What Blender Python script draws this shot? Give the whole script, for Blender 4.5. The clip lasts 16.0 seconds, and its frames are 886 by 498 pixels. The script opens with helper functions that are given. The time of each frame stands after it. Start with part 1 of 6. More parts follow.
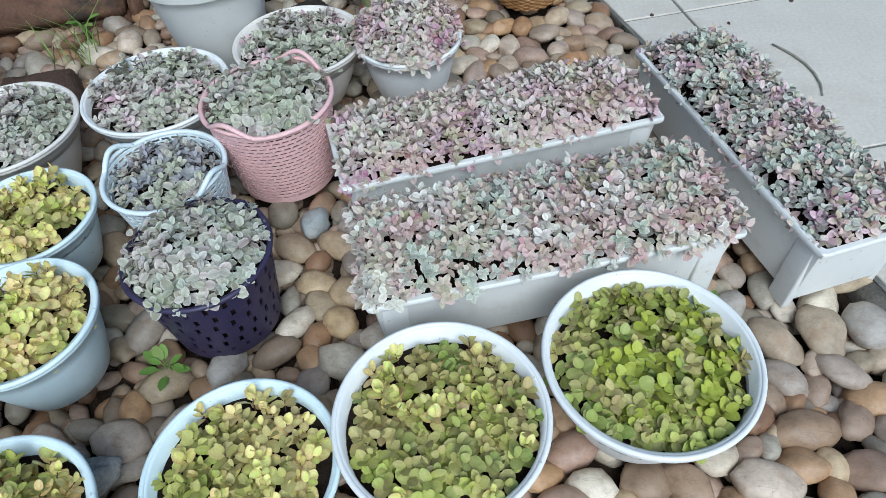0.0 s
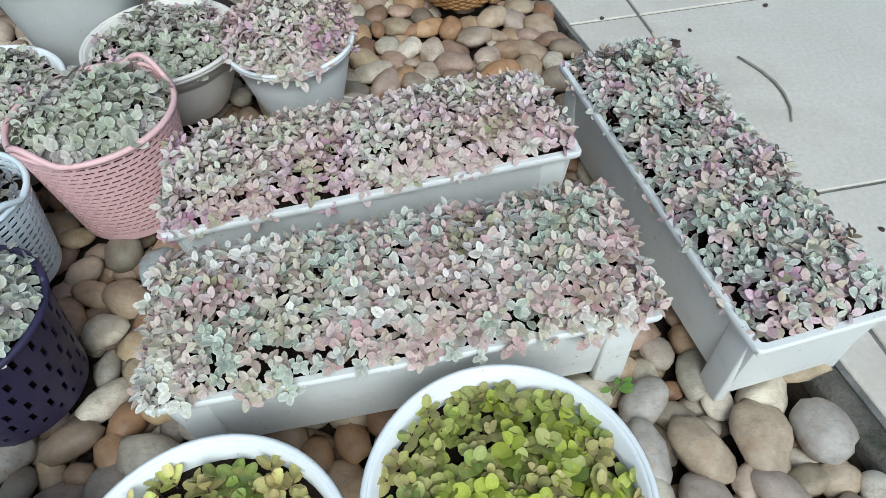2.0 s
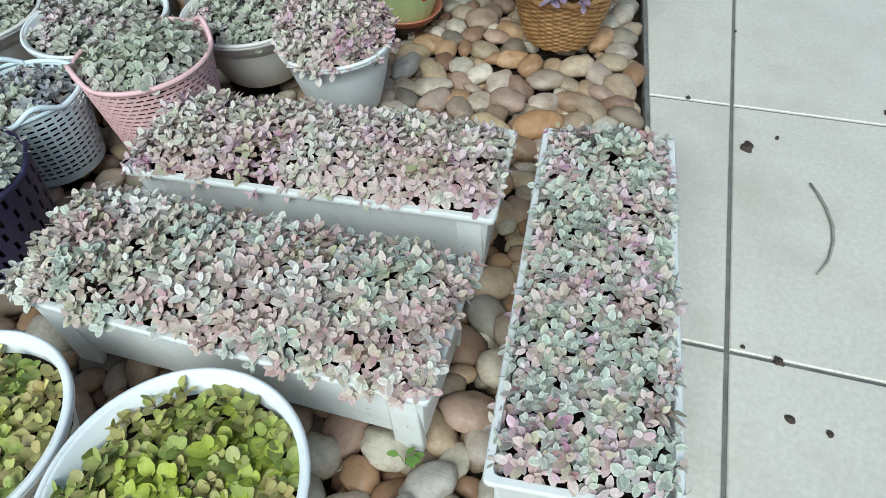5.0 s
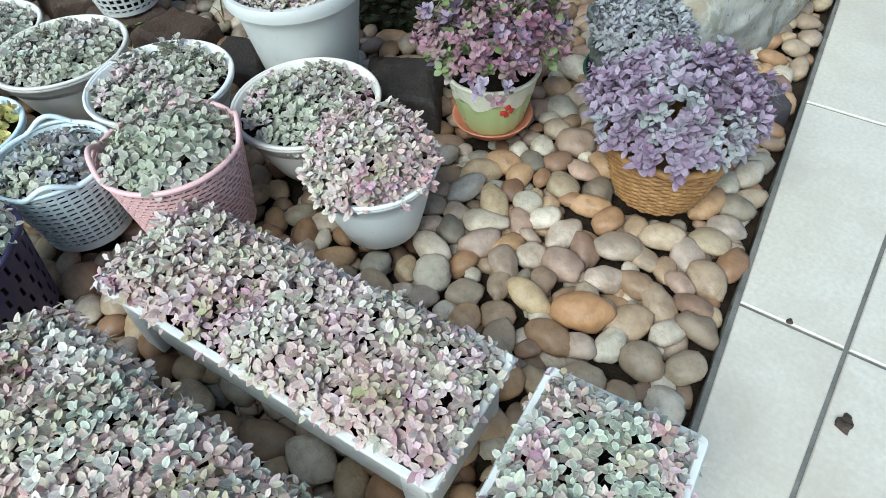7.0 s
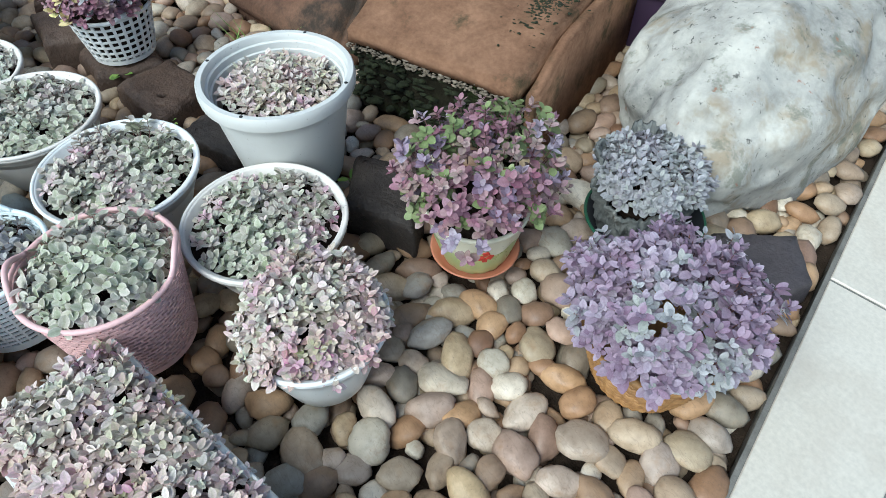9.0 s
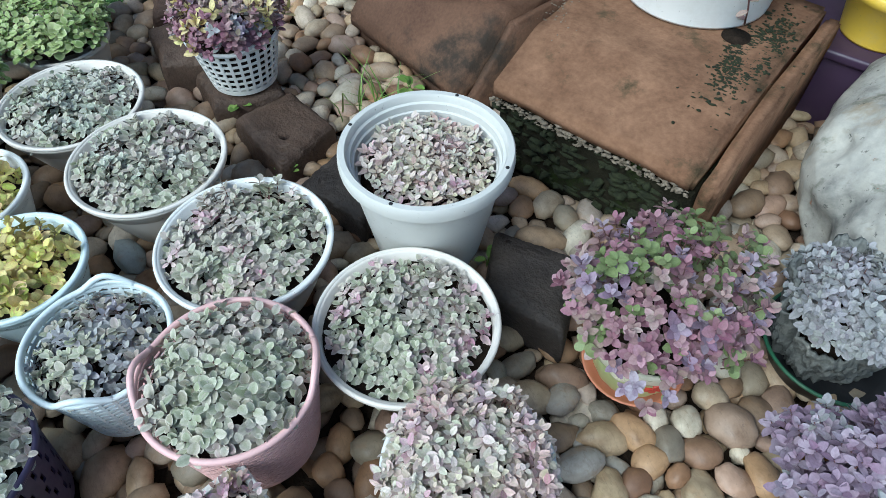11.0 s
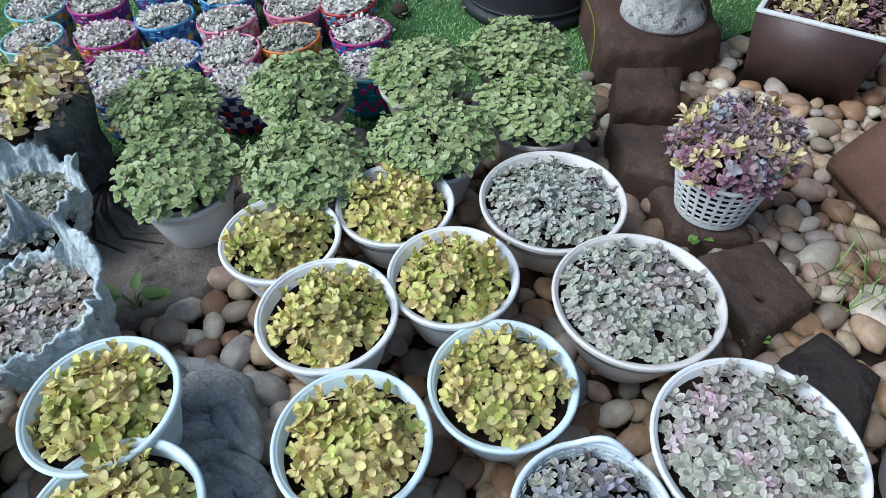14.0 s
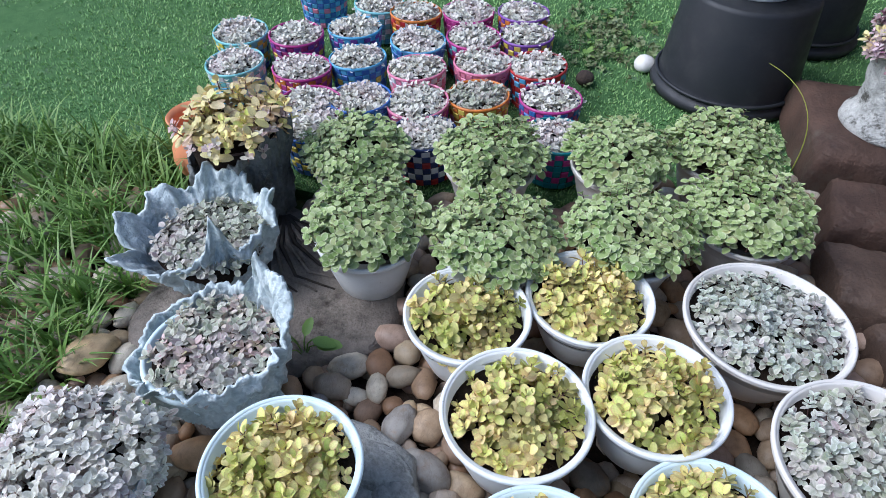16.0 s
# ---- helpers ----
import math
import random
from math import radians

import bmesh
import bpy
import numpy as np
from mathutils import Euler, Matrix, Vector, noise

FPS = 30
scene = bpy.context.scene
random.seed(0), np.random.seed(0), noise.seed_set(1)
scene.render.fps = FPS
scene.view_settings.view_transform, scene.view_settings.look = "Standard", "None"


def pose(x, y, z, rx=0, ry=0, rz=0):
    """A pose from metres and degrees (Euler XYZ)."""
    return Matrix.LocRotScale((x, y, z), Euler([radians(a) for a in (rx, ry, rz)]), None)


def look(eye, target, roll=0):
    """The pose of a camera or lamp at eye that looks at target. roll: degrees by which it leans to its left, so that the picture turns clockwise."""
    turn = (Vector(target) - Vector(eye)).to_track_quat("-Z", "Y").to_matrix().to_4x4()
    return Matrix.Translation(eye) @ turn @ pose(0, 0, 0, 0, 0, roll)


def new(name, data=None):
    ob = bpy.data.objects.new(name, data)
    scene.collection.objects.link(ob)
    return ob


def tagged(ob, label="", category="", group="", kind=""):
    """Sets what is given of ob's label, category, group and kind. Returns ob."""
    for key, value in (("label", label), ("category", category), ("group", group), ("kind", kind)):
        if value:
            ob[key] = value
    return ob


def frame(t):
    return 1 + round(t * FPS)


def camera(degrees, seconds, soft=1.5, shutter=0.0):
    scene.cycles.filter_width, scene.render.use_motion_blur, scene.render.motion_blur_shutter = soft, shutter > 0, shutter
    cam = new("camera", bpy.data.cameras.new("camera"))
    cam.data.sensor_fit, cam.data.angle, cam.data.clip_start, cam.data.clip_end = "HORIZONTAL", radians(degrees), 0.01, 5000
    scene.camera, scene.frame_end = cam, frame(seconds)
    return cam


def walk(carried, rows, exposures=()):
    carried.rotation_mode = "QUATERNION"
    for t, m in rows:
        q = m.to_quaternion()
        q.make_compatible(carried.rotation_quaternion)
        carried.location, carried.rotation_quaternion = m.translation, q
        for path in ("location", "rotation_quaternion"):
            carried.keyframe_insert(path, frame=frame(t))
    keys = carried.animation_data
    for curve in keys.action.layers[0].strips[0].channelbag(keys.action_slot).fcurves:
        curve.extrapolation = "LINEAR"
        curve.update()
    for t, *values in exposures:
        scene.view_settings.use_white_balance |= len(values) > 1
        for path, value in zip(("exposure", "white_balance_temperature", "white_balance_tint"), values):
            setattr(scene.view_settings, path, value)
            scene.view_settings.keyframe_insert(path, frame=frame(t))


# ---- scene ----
cam = camera(69.33, 16.0, soft=0.85)
PATH = [
    (0, (0.0369, 0.0571, 0.7715), (-0.0014, 0.8340, -0.1423), -4.19),
    (0.5, (0.0785, 0.1283, 0.7589), (0.0748, 0.8865, -0.1712), -3.26),
    (1, (0.1081, 0.1910, 0.7562), (0.1212, 0.9382, -0.1826), -2.02),
    (1.5, (0.1520, 0.2254, 0.7565), (0.1728, 0.9735, -0.1815), -0.29),
    (2, (0.2087, 0.2498, 0.6703), (0.1674, 1.0154, -0.2529), -2.93),
    (2.5, (0.2817, 0.2713, 0.6197), (0.1846, 1.0552, -0.2837), -4.13),
    (3, (0.3665, 0.2732, 0.6339), (0.2108, 1.0399, -0.2760), -4.77),
    (3.2, (0.3948, 0.2784, 0.6515), (0.2082, 1.0434, -0.2540), -5.52),
    (5.3, (0.5807, 0.4125, 0.7009), (0.1269, 1.0438, -0.2131), -3.53),
    (5.5, (0.5803, 0.4442, 0.7077), (0.0963, 1.0490, -0.2088), -3.36),
    (6, (0.5306, 0.5257, 0.6905), (-0.0543, 1.0724, -0.2034), -6.06),
    (6.5, (0.5298, 0.6311, 0.7018), (-0.0673, 1.1555, -0.1973), -5.24),
    (7, (0.5466, 0.7291, 0.7404), (-0.0659, 1.2235, -0.1653), -4.95),
    (7.5, (0.5646, 0.8008, 0.7816), (-0.1054, 1.2505, -0.1065), -5.11),
    (8, (0.5152, 0.8392, 0.7737), (-0.1630, 1.2749, -0.1152), -3.89),
    (8.2, (0.5011, 0.8736, 0.7790), (-0.1738, 1.3237, -0.1053), -2.66),
    (10.3, (0.2429, 0.9927, 0.8382), (-0.3797, 1.4009, -0.1030), 0.94),
    (10.5, (0.2197, 0.9824, 0.8369), (-0.4123, 1.3870, -0.0995), 0.88),
    (11, (0.1578, 0.9533, 0.8337), (-0.5035, 1.3056, -0.1036), -0.08),
    (11.5, (0.0841, 0.8938, 0.8402), (-0.6041, 1.2018, -0.0934), 0.11),
    (12, (0.0325, 0.8272, 0.8539), (-0.6876, 1.0862, -0.0704), -0.38),
    (12.5, (0.0028, 0.7791, 0.8605), (-0.7342, 0.9782, -0.0653), -1.63),
    (13, (-0.0302, 0.7328, 0.8554), (-0.7804, 0.8877, -0.0682), -1.47),
    (13.5, (-0.0985, 0.6639, 0.8550), (-0.8735, 0.7465, -0.0574), -2.12),
    (14, (-0.1582, 0.6045, 0.8693), (-0.9618, 0.6187, -0.0219), -1.77),
    (14.5, (-0.2092, 0.5331, 0.8725), (-1.0206, 0.4690, -0.0093), -0.86),
    (15, (-0.2290, 0.4982, 0.8754), (-1.0515, 0.3923, 0.0081), -1.03),
    (15.5, (-0.2370, 0.4553, 0.8735), (-1.0583, 0.3102, 0.0107), 0.48),
    (16, (-0.2435, 0.4346, 0.8701), (-1.0904, 0.2827, 0.0335), 0.17),
]
walk(cam, [(t, look(eye, target, roll)) for t, eye, target, roll in PATH], [(0, -0.2, 5450, 2), (1.5, -0.2, 5570, 0), (3.2, -0.18, 5680, -2), (5.3, -0.06, 5600, -5), (7.0, 0.22, 5560, -5), (8.2, 0.29, 5620, -3), (10.3, 0.13, 5470, -2), (11.5, 0.1, 5380, -4), (12.3, -0.08, 5330, -3), (13.2, -0.14, 5350, 0), (14.0, -0.03, 5380, 6), (15.0, 0.27, 5600, 12), (15.5, -0.07, 5500, 12), (16, 0.16, 5400, 12)])

# ---- light ----
world = bpy.data.worlds.new("sky")
scene.world = world
world.use_nodes = True
wn = world.node_tree.nodes
sky = wn.new("ShaderNodeTexSky")
sky.sky_type = "NISHITA"
sky.sun_disc = False
sky.sun_elevation, sky.sun_rotation = radians(47), radians(166)
sky.air_density, sky.dust_density = 1.0, 2.5
wn["Background"].inputs["Strength"].default_value = 0.118
world.node_tree.links.new(sky.outputs[0], wn["Background"].inputs["Color"])
sun_data = bpy.data.lights.new("sun", "SUN")
sun_data.energy, sun_data.angle, sun_data.color = 3.0, radians(46), (1.0, 0.97, 0.925)
sun = new("sun", sun_data)
sun.matrix_world = look((0.40, -1.60, 1.77), (0, 0, 0))

# ---- small builders ----
rnd = random.Random(7)


def part(name, bm, material, parent=None, label="", smooth=True, m=None):
    """One mesh object out of a bmesh, under a thing or a part."""
    me = bpy.data.meshes.new(name)
    bm.to_mesh(me)
    bm.free()
    for mt in (material if isinstance(material, (list, tuple)) else [material]):
        me.materials.append(mt)
    if smooth:
        me.polygons.foreach_set("use_smooth", [True] * len(me.polygons))
    ob = new(name, me)
    ob.parent = parent
    if m is not None:
        ob.matrix_basis = m
    return tagged(ob, label) if label else ob


def thing(name, m, label, category, group=""):
    ob = new(name)
    ob.empty_display_size = 0.05
    ob.matrix_basis = m
    return tagged(ob, label, category, group)


def sharp(ob, angle=35):
    me = ob.data
    bm = bmesh.new()
    bm.from_mesh(me)
    for e in bm.edges:
        if len(e.link_faces) == 2 and e.calc_face_angle() > radians(angle):
            e.smooth = False
    bm.to_mesh(me)
    bm.free()
    return ob


def lathe(profile, seg=48, wobble=0.0, bm=None):
    """A closed turned shape from (radius, height) pairs, top to bottom or round."""
    bm = bm or bmesh.new()
    rings = []
    for r, z in profile:
        if r < 1e-6:
            rings.append([bm.verts.new((0, 0, z))])
        else:
            rings.append([bm.verts.new((r * math.cos(2 * math.pi * i / seg), r * math.sin(2 * math.pi * i / seg), z)) for i in range(seg)])
    for a, b in zip(rings, rings[1:]):
        for i in range(seg):
            j = (i + 1) % seg
            if len(a) == 1 and len(b) == 1:
                break
            if len(a) == 1:
                bm.faces.new((a[0], b[i], b[j]))
            elif len(b) == 1:
                bm.faces.new((a[j], a[i], b[0]))
            else:
                bm.faces.new((a[j], a[i], b[i], b[j]))
    bmesh.ops.recalc_face_normals(bm, faces=bm.faces)
    return bm


def tube(points, radius, sides=6, closed=False, bm=None, flat=1.0):
    """A tube along points; radius may be a list."""
    bm = bm or bmesh.new()
    n = len(points)
    pts = [Vector(p) for p in points]
    rings = []
    for i, p in enumerate(pts):
        a = pts[i - 1] if (closed or i) else pts[i]
        b = pts[(i + 1) % n] if (closed or i < n - 1) else pts[i]
        d = (b - a).normalized()
        s = d.cross(Vector((0, 0, 1)))
        s = s.normalized() if s.length > 1e-4 else Vector((1, 0, 0))
        u = s.cross(d)
        r = radius[i] if isinstance(radius, (list, tuple)) else radius
        rings.append([bm.verts.new(p + (s * math.cos(k * 2 * math.pi / sides) + u * math.sin(k * 2 * math.pi / sides) * flat) * r) for k in range(sides)])
    for i in range(n if closed else n - 1):
        a, b = rings[i], rings[(i + 1) % n]
        for k in range(sides):
            bm.faces.new((a[k], a[(k + 1) % sides], b[(k + 1) % sides], b[k]))
    if not closed:
        bm.faces.new(rings[0][::-1])
        bm.faces.new(rings[-1])
    return bm


def box(x0, x1, y0, y1, z0, z1, bevel=0.0, bm=None, seg=2):
    own = bmesh.new()
    v = [own.verts.new((x, y, z)) for z in (z0, z1) for y in (y0, y1) for x in (x0, x1)]
    for f in ((0, 2, 3, 1), (4, 5, 7, 6), (0, 1, 5, 4), (2, 6, 7, 3), (0, 4, 6, 2), (1, 3, 7, 5)):
        own.faces.new([v[i] for i in f])
    if bevel:
        bmesh.ops.bevel(own, geom=own.edges[:], offset=bevel, segments=seg, affect="EDGES", profile=0.6)
    if bm is None:
        return own
    me = bpy.data.meshes.new("tmp")
    own.to_mesh(me)
    own.free()
    bm.from_mesh(me)
    bpy.data.meshes.remove(me)
    return bm


# ---- materials ----
def shader(name, rough=0.5, spec=0.5):
    mt = bpy.data.materials.new(name)
    mt.use_nodes = True
    nt = mt.node_tree
    b = nt.nodes["Principled BSDF"]
    b.inputs["Roughness"].default_value = rough
    b.inputs["Specular IOR Level"].default_value = spec
    return mt, nt, b


def rgba(c):
    return (c[0], c[1], c[2], 1.0)


def node(nt, kind, **inputs):
    n = nt.nodes.new(kind)
    for k, v in inputs.items():
        n.inputs[k.replace("_", " ")].default_value = v
    return n


def ramp(nt, fac, stops, constant=False):
    n = nt.nodes.new("ShaderNodeValToRGB")
    n.color_ramp.interpolation = "CONSTANT" if constant else "LINEAR"
    el = n.color_ramp.elements
    while len(el) < len(stops):
        el.new(0.5)
    for e, (p, c) in zip(el, stops):
        e.position, e.color = p, rgba(c)
    nt.links.new(fac, n.inputs["Fac"])
    return n.outputs["Color"]


def mixed(nt, fac, a, b, blend="MIX"):
    n = nt.nodes.new("ShaderNodeMix")
    n.data_type, n.blend_type = "RGBA", blend
    for key, val in ((0, fac), (6, a), (7, b)):
        if isinstance(val, bpy.types.NodeSocket):
            nt.links.new(val, n.inputs[key])
        elif key == 0:
            n.inputs[0].default_value = val
        else:
            n.inputs[key].default_value = rgba(val)
    return n.outputs[2]


def grain(nt, scale, detail=4.0, rough=0.6, coord="Object", stretch=None):
    tc = nt.nodes.new("ShaderNodeTexCoord")
    n = node(nt, "ShaderNodeTexNoise", Scale=scale, Detail=detail, Roughness=rough)
    out = tc.outputs[coord]
    if stretch:
        mp = nt.nodes.new("ShaderNodeMapping")
        mp.inputs["Scale"].default_value = stretch
        nt.links.new(out, mp.inputs["Vector"])
        out = mp.outputs["Vector"]
    nt.links.new(out, n.inputs["Vector"])
    return n.outputs["Fac"]


def bumped(nt, b, height, strength=0.3, distance=0.002):
    n = node(nt, "ShaderNodeBump", Strength=strength, Distance=distance)
    nt.links.new(height, n.inputs["Height"])
    nt.links.new(n.outputs["Normal"], b.inputs["Normal"])


def surface(name, dark, light, rough=0.6, scale=30.0, fine=250.0, bump=0.3, dist=0.002, spec=0.4, stain=None, stain_scale=8.0, stain_at=(0.55, 0.7)):
    """Two-scale mottled surface with fine relief and, where given, stains."""
    mt, nt, b = shader(name, rough, spec)
    big, small = grain(nt, scale), grain(nt, fine, 3.0)
    col = ramp(nt, big, [(0.3, dark), (0.7, light)])
    col = mixed(nt, 0.25, col, ramp(nt, small, [(0.3, tuple(0.6 * c for c in dark)), (0.7, tuple(min(1, 1.15 * c) for c in light))]))
    if stain:
        s = ramp(nt, grain(nt, stain_scale, 6.0, 0.7), [(stain_at[0], (0, 0, 0)), (stain_at[1], (1, 1, 1))])
        col = mixed(nt, s, col, stain)
    nt.links.new(col, b.inputs["Base Color"])
    bumped(nt, b, small, bump, dist)
    return mt


def plastic(name, color, rough=0.35, dirt=(0.45, 0.42, 0.36), amount=0.35):
    """Moulded plastic with a little dust and water marks."""
    mt, nt, b = shader(name, rough, 0.5)
    d = ramp(nt, grain(nt, 14.0, 8.0, 0.75), [(0.52, (0, 0, 0)), (0.85, (amount, amount, amount))])
    spots = ramp(nt, grain(nt, 160.0, 2.0), [(0.70, (0, 0, 0)), (0.76, (amount * 1.4,) * 3)])
    col = mixed(nt, d, color, dirt)
    col = mixed(nt, spots, col, tuple(0.5 * c for c in dirt))
    nt.links.new(col, b.inputs["Base Color"])
    rr = ramp(nt, grain(nt, 25.0), [(0.3, (rough - 0.08,) * 3), (0.7, (rough + 0.15,) * 3)])
    nt.links.new(rr, b.inputs["Roughness"])
    bumped(nt, b, grain(nt, 90.0, 2.0), 0.08, 0.001)
    return mt


def limestone(name):
    """Chalky white stone with grey weathering, buff patches, dark pits and rusty specks."""
    mt, nt, b = shader(name, 0.88, 0.2)
    col = ramp(nt, grain(nt, 7.0, 8.0, 0.7), [(0.32, (0.17, 0.17, 0.16)), (0.46, (0.38, 0.365, 0.33)), (0.62, (0.56, 0.54, 0.48))])
    for scale, lo, hi, amount, tone in ((6.0, 0.53, 0.64, 0.75, (0.30, 0.235, 0.15)), (13.0, 0.56, 0.64, 0.65, (0.15, 0.16, 0.12)), (60.0, 0.61, 0.67, 0.85, (0.07, 0.07, 0.065)), (26.0, 0.66, 0.70, 0.7, (0.32, 0.13, 0.08))):
        col = mixed(nt, ramp(nt, grain(nt, scale, 5.0, 0.7, stretch=(1, 1.3, 0.8)), [(lo, (0, 0, 0)), (hi, (amount,) * 3)]), col, tone)
    nt.links.new(col, b.inputs["Base Color"])
    bumped(nt, b, grain(nt, 60.0, 8.0, 0.75), 0.7, 0.004)
    return mt


def leafy(name, stops, tips, stripe=None, stripe_amount=0.0, rough=0.5, edge=None):
    """Leaf colour varied leaf by leaf and shoot by shoot, with a paler or greener band along the blade."""
    mt, nt, b = shader(name, rough, 0.35)
    geo, info = nt.nodes.new("ShaderNodeNewGeometry"), nt.nodes.new("ShaderNodeObjectInfo")
    both = node(nt, "ShaderNodeMath")
    both.operation = "ADD"
    nt.links.new(geo.outputs["Random Per Island"], both.inputs[0])
    nt.links.new(info.outputs["Random"], both.inputs[1])
    part_of = node(nt, "ShaderNodeMath")
    part_of.operation = "FRACT"
    nt.links.new(both.outputs[0], part_of.inputs[0])
    col = ramp(nt, part_of.outputs[0], stops)
    patch = node(nt, "ShaderNodeTexNoise", Scale=12.0, Detail=3.0)
    nt.links.new(geo.outputs["Position"], patch.inputs["Vector"])
    wide = nt.nodes.new("ShaderNodeMapRange")
    wide.inputs[1].default_value, wide.inputs[2].default_value = 0.28, 0.72
    nt.links.new(patch.outputs["Fac"], wide.inputs[0])
    tint = ramp(nt, wide.outputs[0], tips)
    col = mixed(nt, 0.55, col, tint)
    uv = nt.nodes.new("ShaderNodeUVMap")
    sep = nt.nodes.new("ShaderNodeSeparateXYZ")
    nt.links.new(uv.outputs["UV"], sep.inputs[0])
    if stripe:
        across = ramp(nt, sep.outputs["X"], [(0.0, (0.35, 0.35, 0.35)), (0.07, (0, 0, 0)), (0.30, (0, 0, 0)), (0.40, (1, 1, 1)), (0.60, (1, 1, 1)), (0.70, (0, 0, 0)), (0.93, (0, 0, 0)), (1.0, (0.35, 0.35, 0.35))])
        k = node(nt, "ShaderNodeMath")
        k.operation = "MULTIPLY"
        nt.links.new(across, k.inputs[0])
        k.inputs[1].default_value = stripe_amount * 0.75
        col = mixed(nt, k.outputs[0], col, stripe)
    if edge:
        rim = ramp(nt, sep.outputs["X"], [(0.0, (0.85, 0.85, 0.85)), (0.09, (0.55, 0.55, 0.55)), (0.17, (0, 0, 0)), (0.83, (0, 0, 0)), (0.91, (0.55, 0.55, 0.55)), (1.0, (0.85, 0.85, 0.85))])
        col = mixed(nt, rim, col, edge)
    speck = ramp(nt, grain(nt, 420.0, 3.0), [(0.35, (0.86, 0.86, 0.86)), (0.7, (1.08, 1.08, 1.08))])
    col = mixed(nt, 1.0, col, speck, "MULTIPLY")
    nt.links.new(col, b.inputs["Base Color"])
    bumped(nt, b, grain(nt, 500.0, 2.0), 0.15, 0.0006)
    thin = nt.nodes.new("ShaderNodeBsdfTranslucent")
    nt.links.new(col, thin.inputs["Color"])
    mx = nt.nodes.new("ShaderNodeMixShader")
    mx.inputs[0].default_value = 0.09
    nt.links.new(b.outputs[0], mx.inputs[1])
    nt.links.new(thin.outputs[0], mx.inputs[2])
    nt.links.new(mx.outputs[0], nt.nodes["Material Output"].inputs["Surface"])
    return mt


PEBBLE_TONES = [(0.0, (0.179, 0.102, 0.064)), (0.08, (0.340, 0.204, 0.112)), (0.17, (0.200, 0.179, 0.144)), (0.26, (0.501, 0.388, 0.245)), (0.34, (0.240, 0.150, 0.108)), (0.43, (0.622, 0.558, 0.443)), (0.52, (0.291, 0.267, 0.222)),
                (0.60, (0.422, 0.262, 0.140)), (0.68, (0.401, 0.325, 0.235)), (0.76, (0.210, 0.127, 0.082)), (0.84, (0.641, 0.582, 0.480)), (0.92, (0.361, 0.241, 0.181)), (1.0, (0.331, 0.310, 0.271))]


def stony(name, joined, tones=PEBBLE_TONES):
    mt, nt, b = shader(name, 0.5, 0.4)
    src = nt.nodes.new("ShaderNodeNewGeometry" if joined else "ShaderNodeObjectInfo")
    tone = ramp(nt, src.outputs["Random Per Island" if joined else "Random"], tones)
    # each stone has its own cut of the pattern
    tc = nt.nodes.new("ShaderNodeNewGeometry")
    def speckle(scale, detail, rough, squash=(1, 1, 1)):
        mp = nt.nodes.new("ShaderNodeMapping")
        mp.inputs["Scale"].default_value = squash
        mp.inputs["Rotation"].default_value = (0.6, 0.4, 0.9)
        nt.links.new(tc.outputs["Position"], mp.inputs["Vector"])
        n = node(nt, "ShaderNodeTexNoise", Scale=scale, Detail=detail, Roughness=rough)
        nt.links.new(mp.outputs["Vector"], n.inputs["Vector"])
        return n.outputs["Fac"]
    mott = speckle(46.0, 7.0, 0.66)
    col = mixed(nt, 1.0, tone, ramp(nt, mott, [(0.26, (0.66, 0.61, 0.56)), (0.42, (0.96, 0.93, 0.89)), (0.56, (1.15, 1.13, 1.10)), (0.74, (1.36, 1.34, 1.30))]), "MULTIPLY")
    rust = ramp(nt, speckle(34.0, 5.0, 0.65), [(0.54, (0, 0, 0)), (0.70, (0.45, 0.45, 0.45))])
    col = mixed(nt, rust, col, (0.34, 0.20, 0.10))
    band = ramp(nt, speckle(30.0, 3.0, 0.55, (0.5, 2.2, 1.2)), [(0.480, (0, 0, 0)), (0.497, (0.26, 0.26, 0.26)), (0.513, (0, 0, 0))])
    col = mixed(nt, band, col, (0.13, 0.09, 0.065))
    dots = ramp(nt, speckle(300.0, 2.0, 0.5), [(0.66, (0, 0, 0)), (0.74, (0.4, 0.4, 0.4))])
    col = mixed(nt, dots, col, (0.14, 0.11, 0.09))
    nt.links.new(col, b.inputs["Base Color"])
    nt.links.new(ramp(nt, mott, [(0.3, (0.34,) * 3), (0.7, (0.6,) * 3)]), b.inputs["Roughness"])
    bumped(nt, b, speckle(150.0, 6.0, 0.7), 0.25, 0.0012)
    return mt


M_PEBBLE, M_PEBBLES = stony("pebble", False), stony("pebbles_joined", True)
M_STONES = {"white": stony("white_pebble", False, [(0, (0.34, 0.315, 0.285)), (1, (0.40, 0.37, 0.335))]), "tan": stony("tan_pebble", False, [(0, (0.50, 0.37, 0.21)), (1, (0.60, 0.46, 0.28))]),
            "rust": stony("rusty_pebble", False, [(0, (0.42, 0.23, 0.11)), (1, (0.48, 0.28, 0.14))]), "slate": stony("slate_pebble", False, [(0, (0.30, 0.34, 0.35)), (1, (0.36, 0.40, 0.41))]),
            "cream": stony("cream_pebble", False, [(0, (0.31, 0.245, 0.175)), (1, (0.37, 0.30, 0.22))])}
M_SOIL = surface("soil", (0.018, 0.013, 0.009), (0.06, 0.042, 0.03), 0.95, 40, 300, 0.9, 0.004, 0.1)
M_PEAT = surface("peat", (0.012, 0.009, 0.007), (0.04, 0.028, 0.02), 0.95, 60, 400, 0.9, 0.004, 0.1)
M_WHITE = plastic("white_plastic", (0.83, 0.84, 0.82), 0.38)
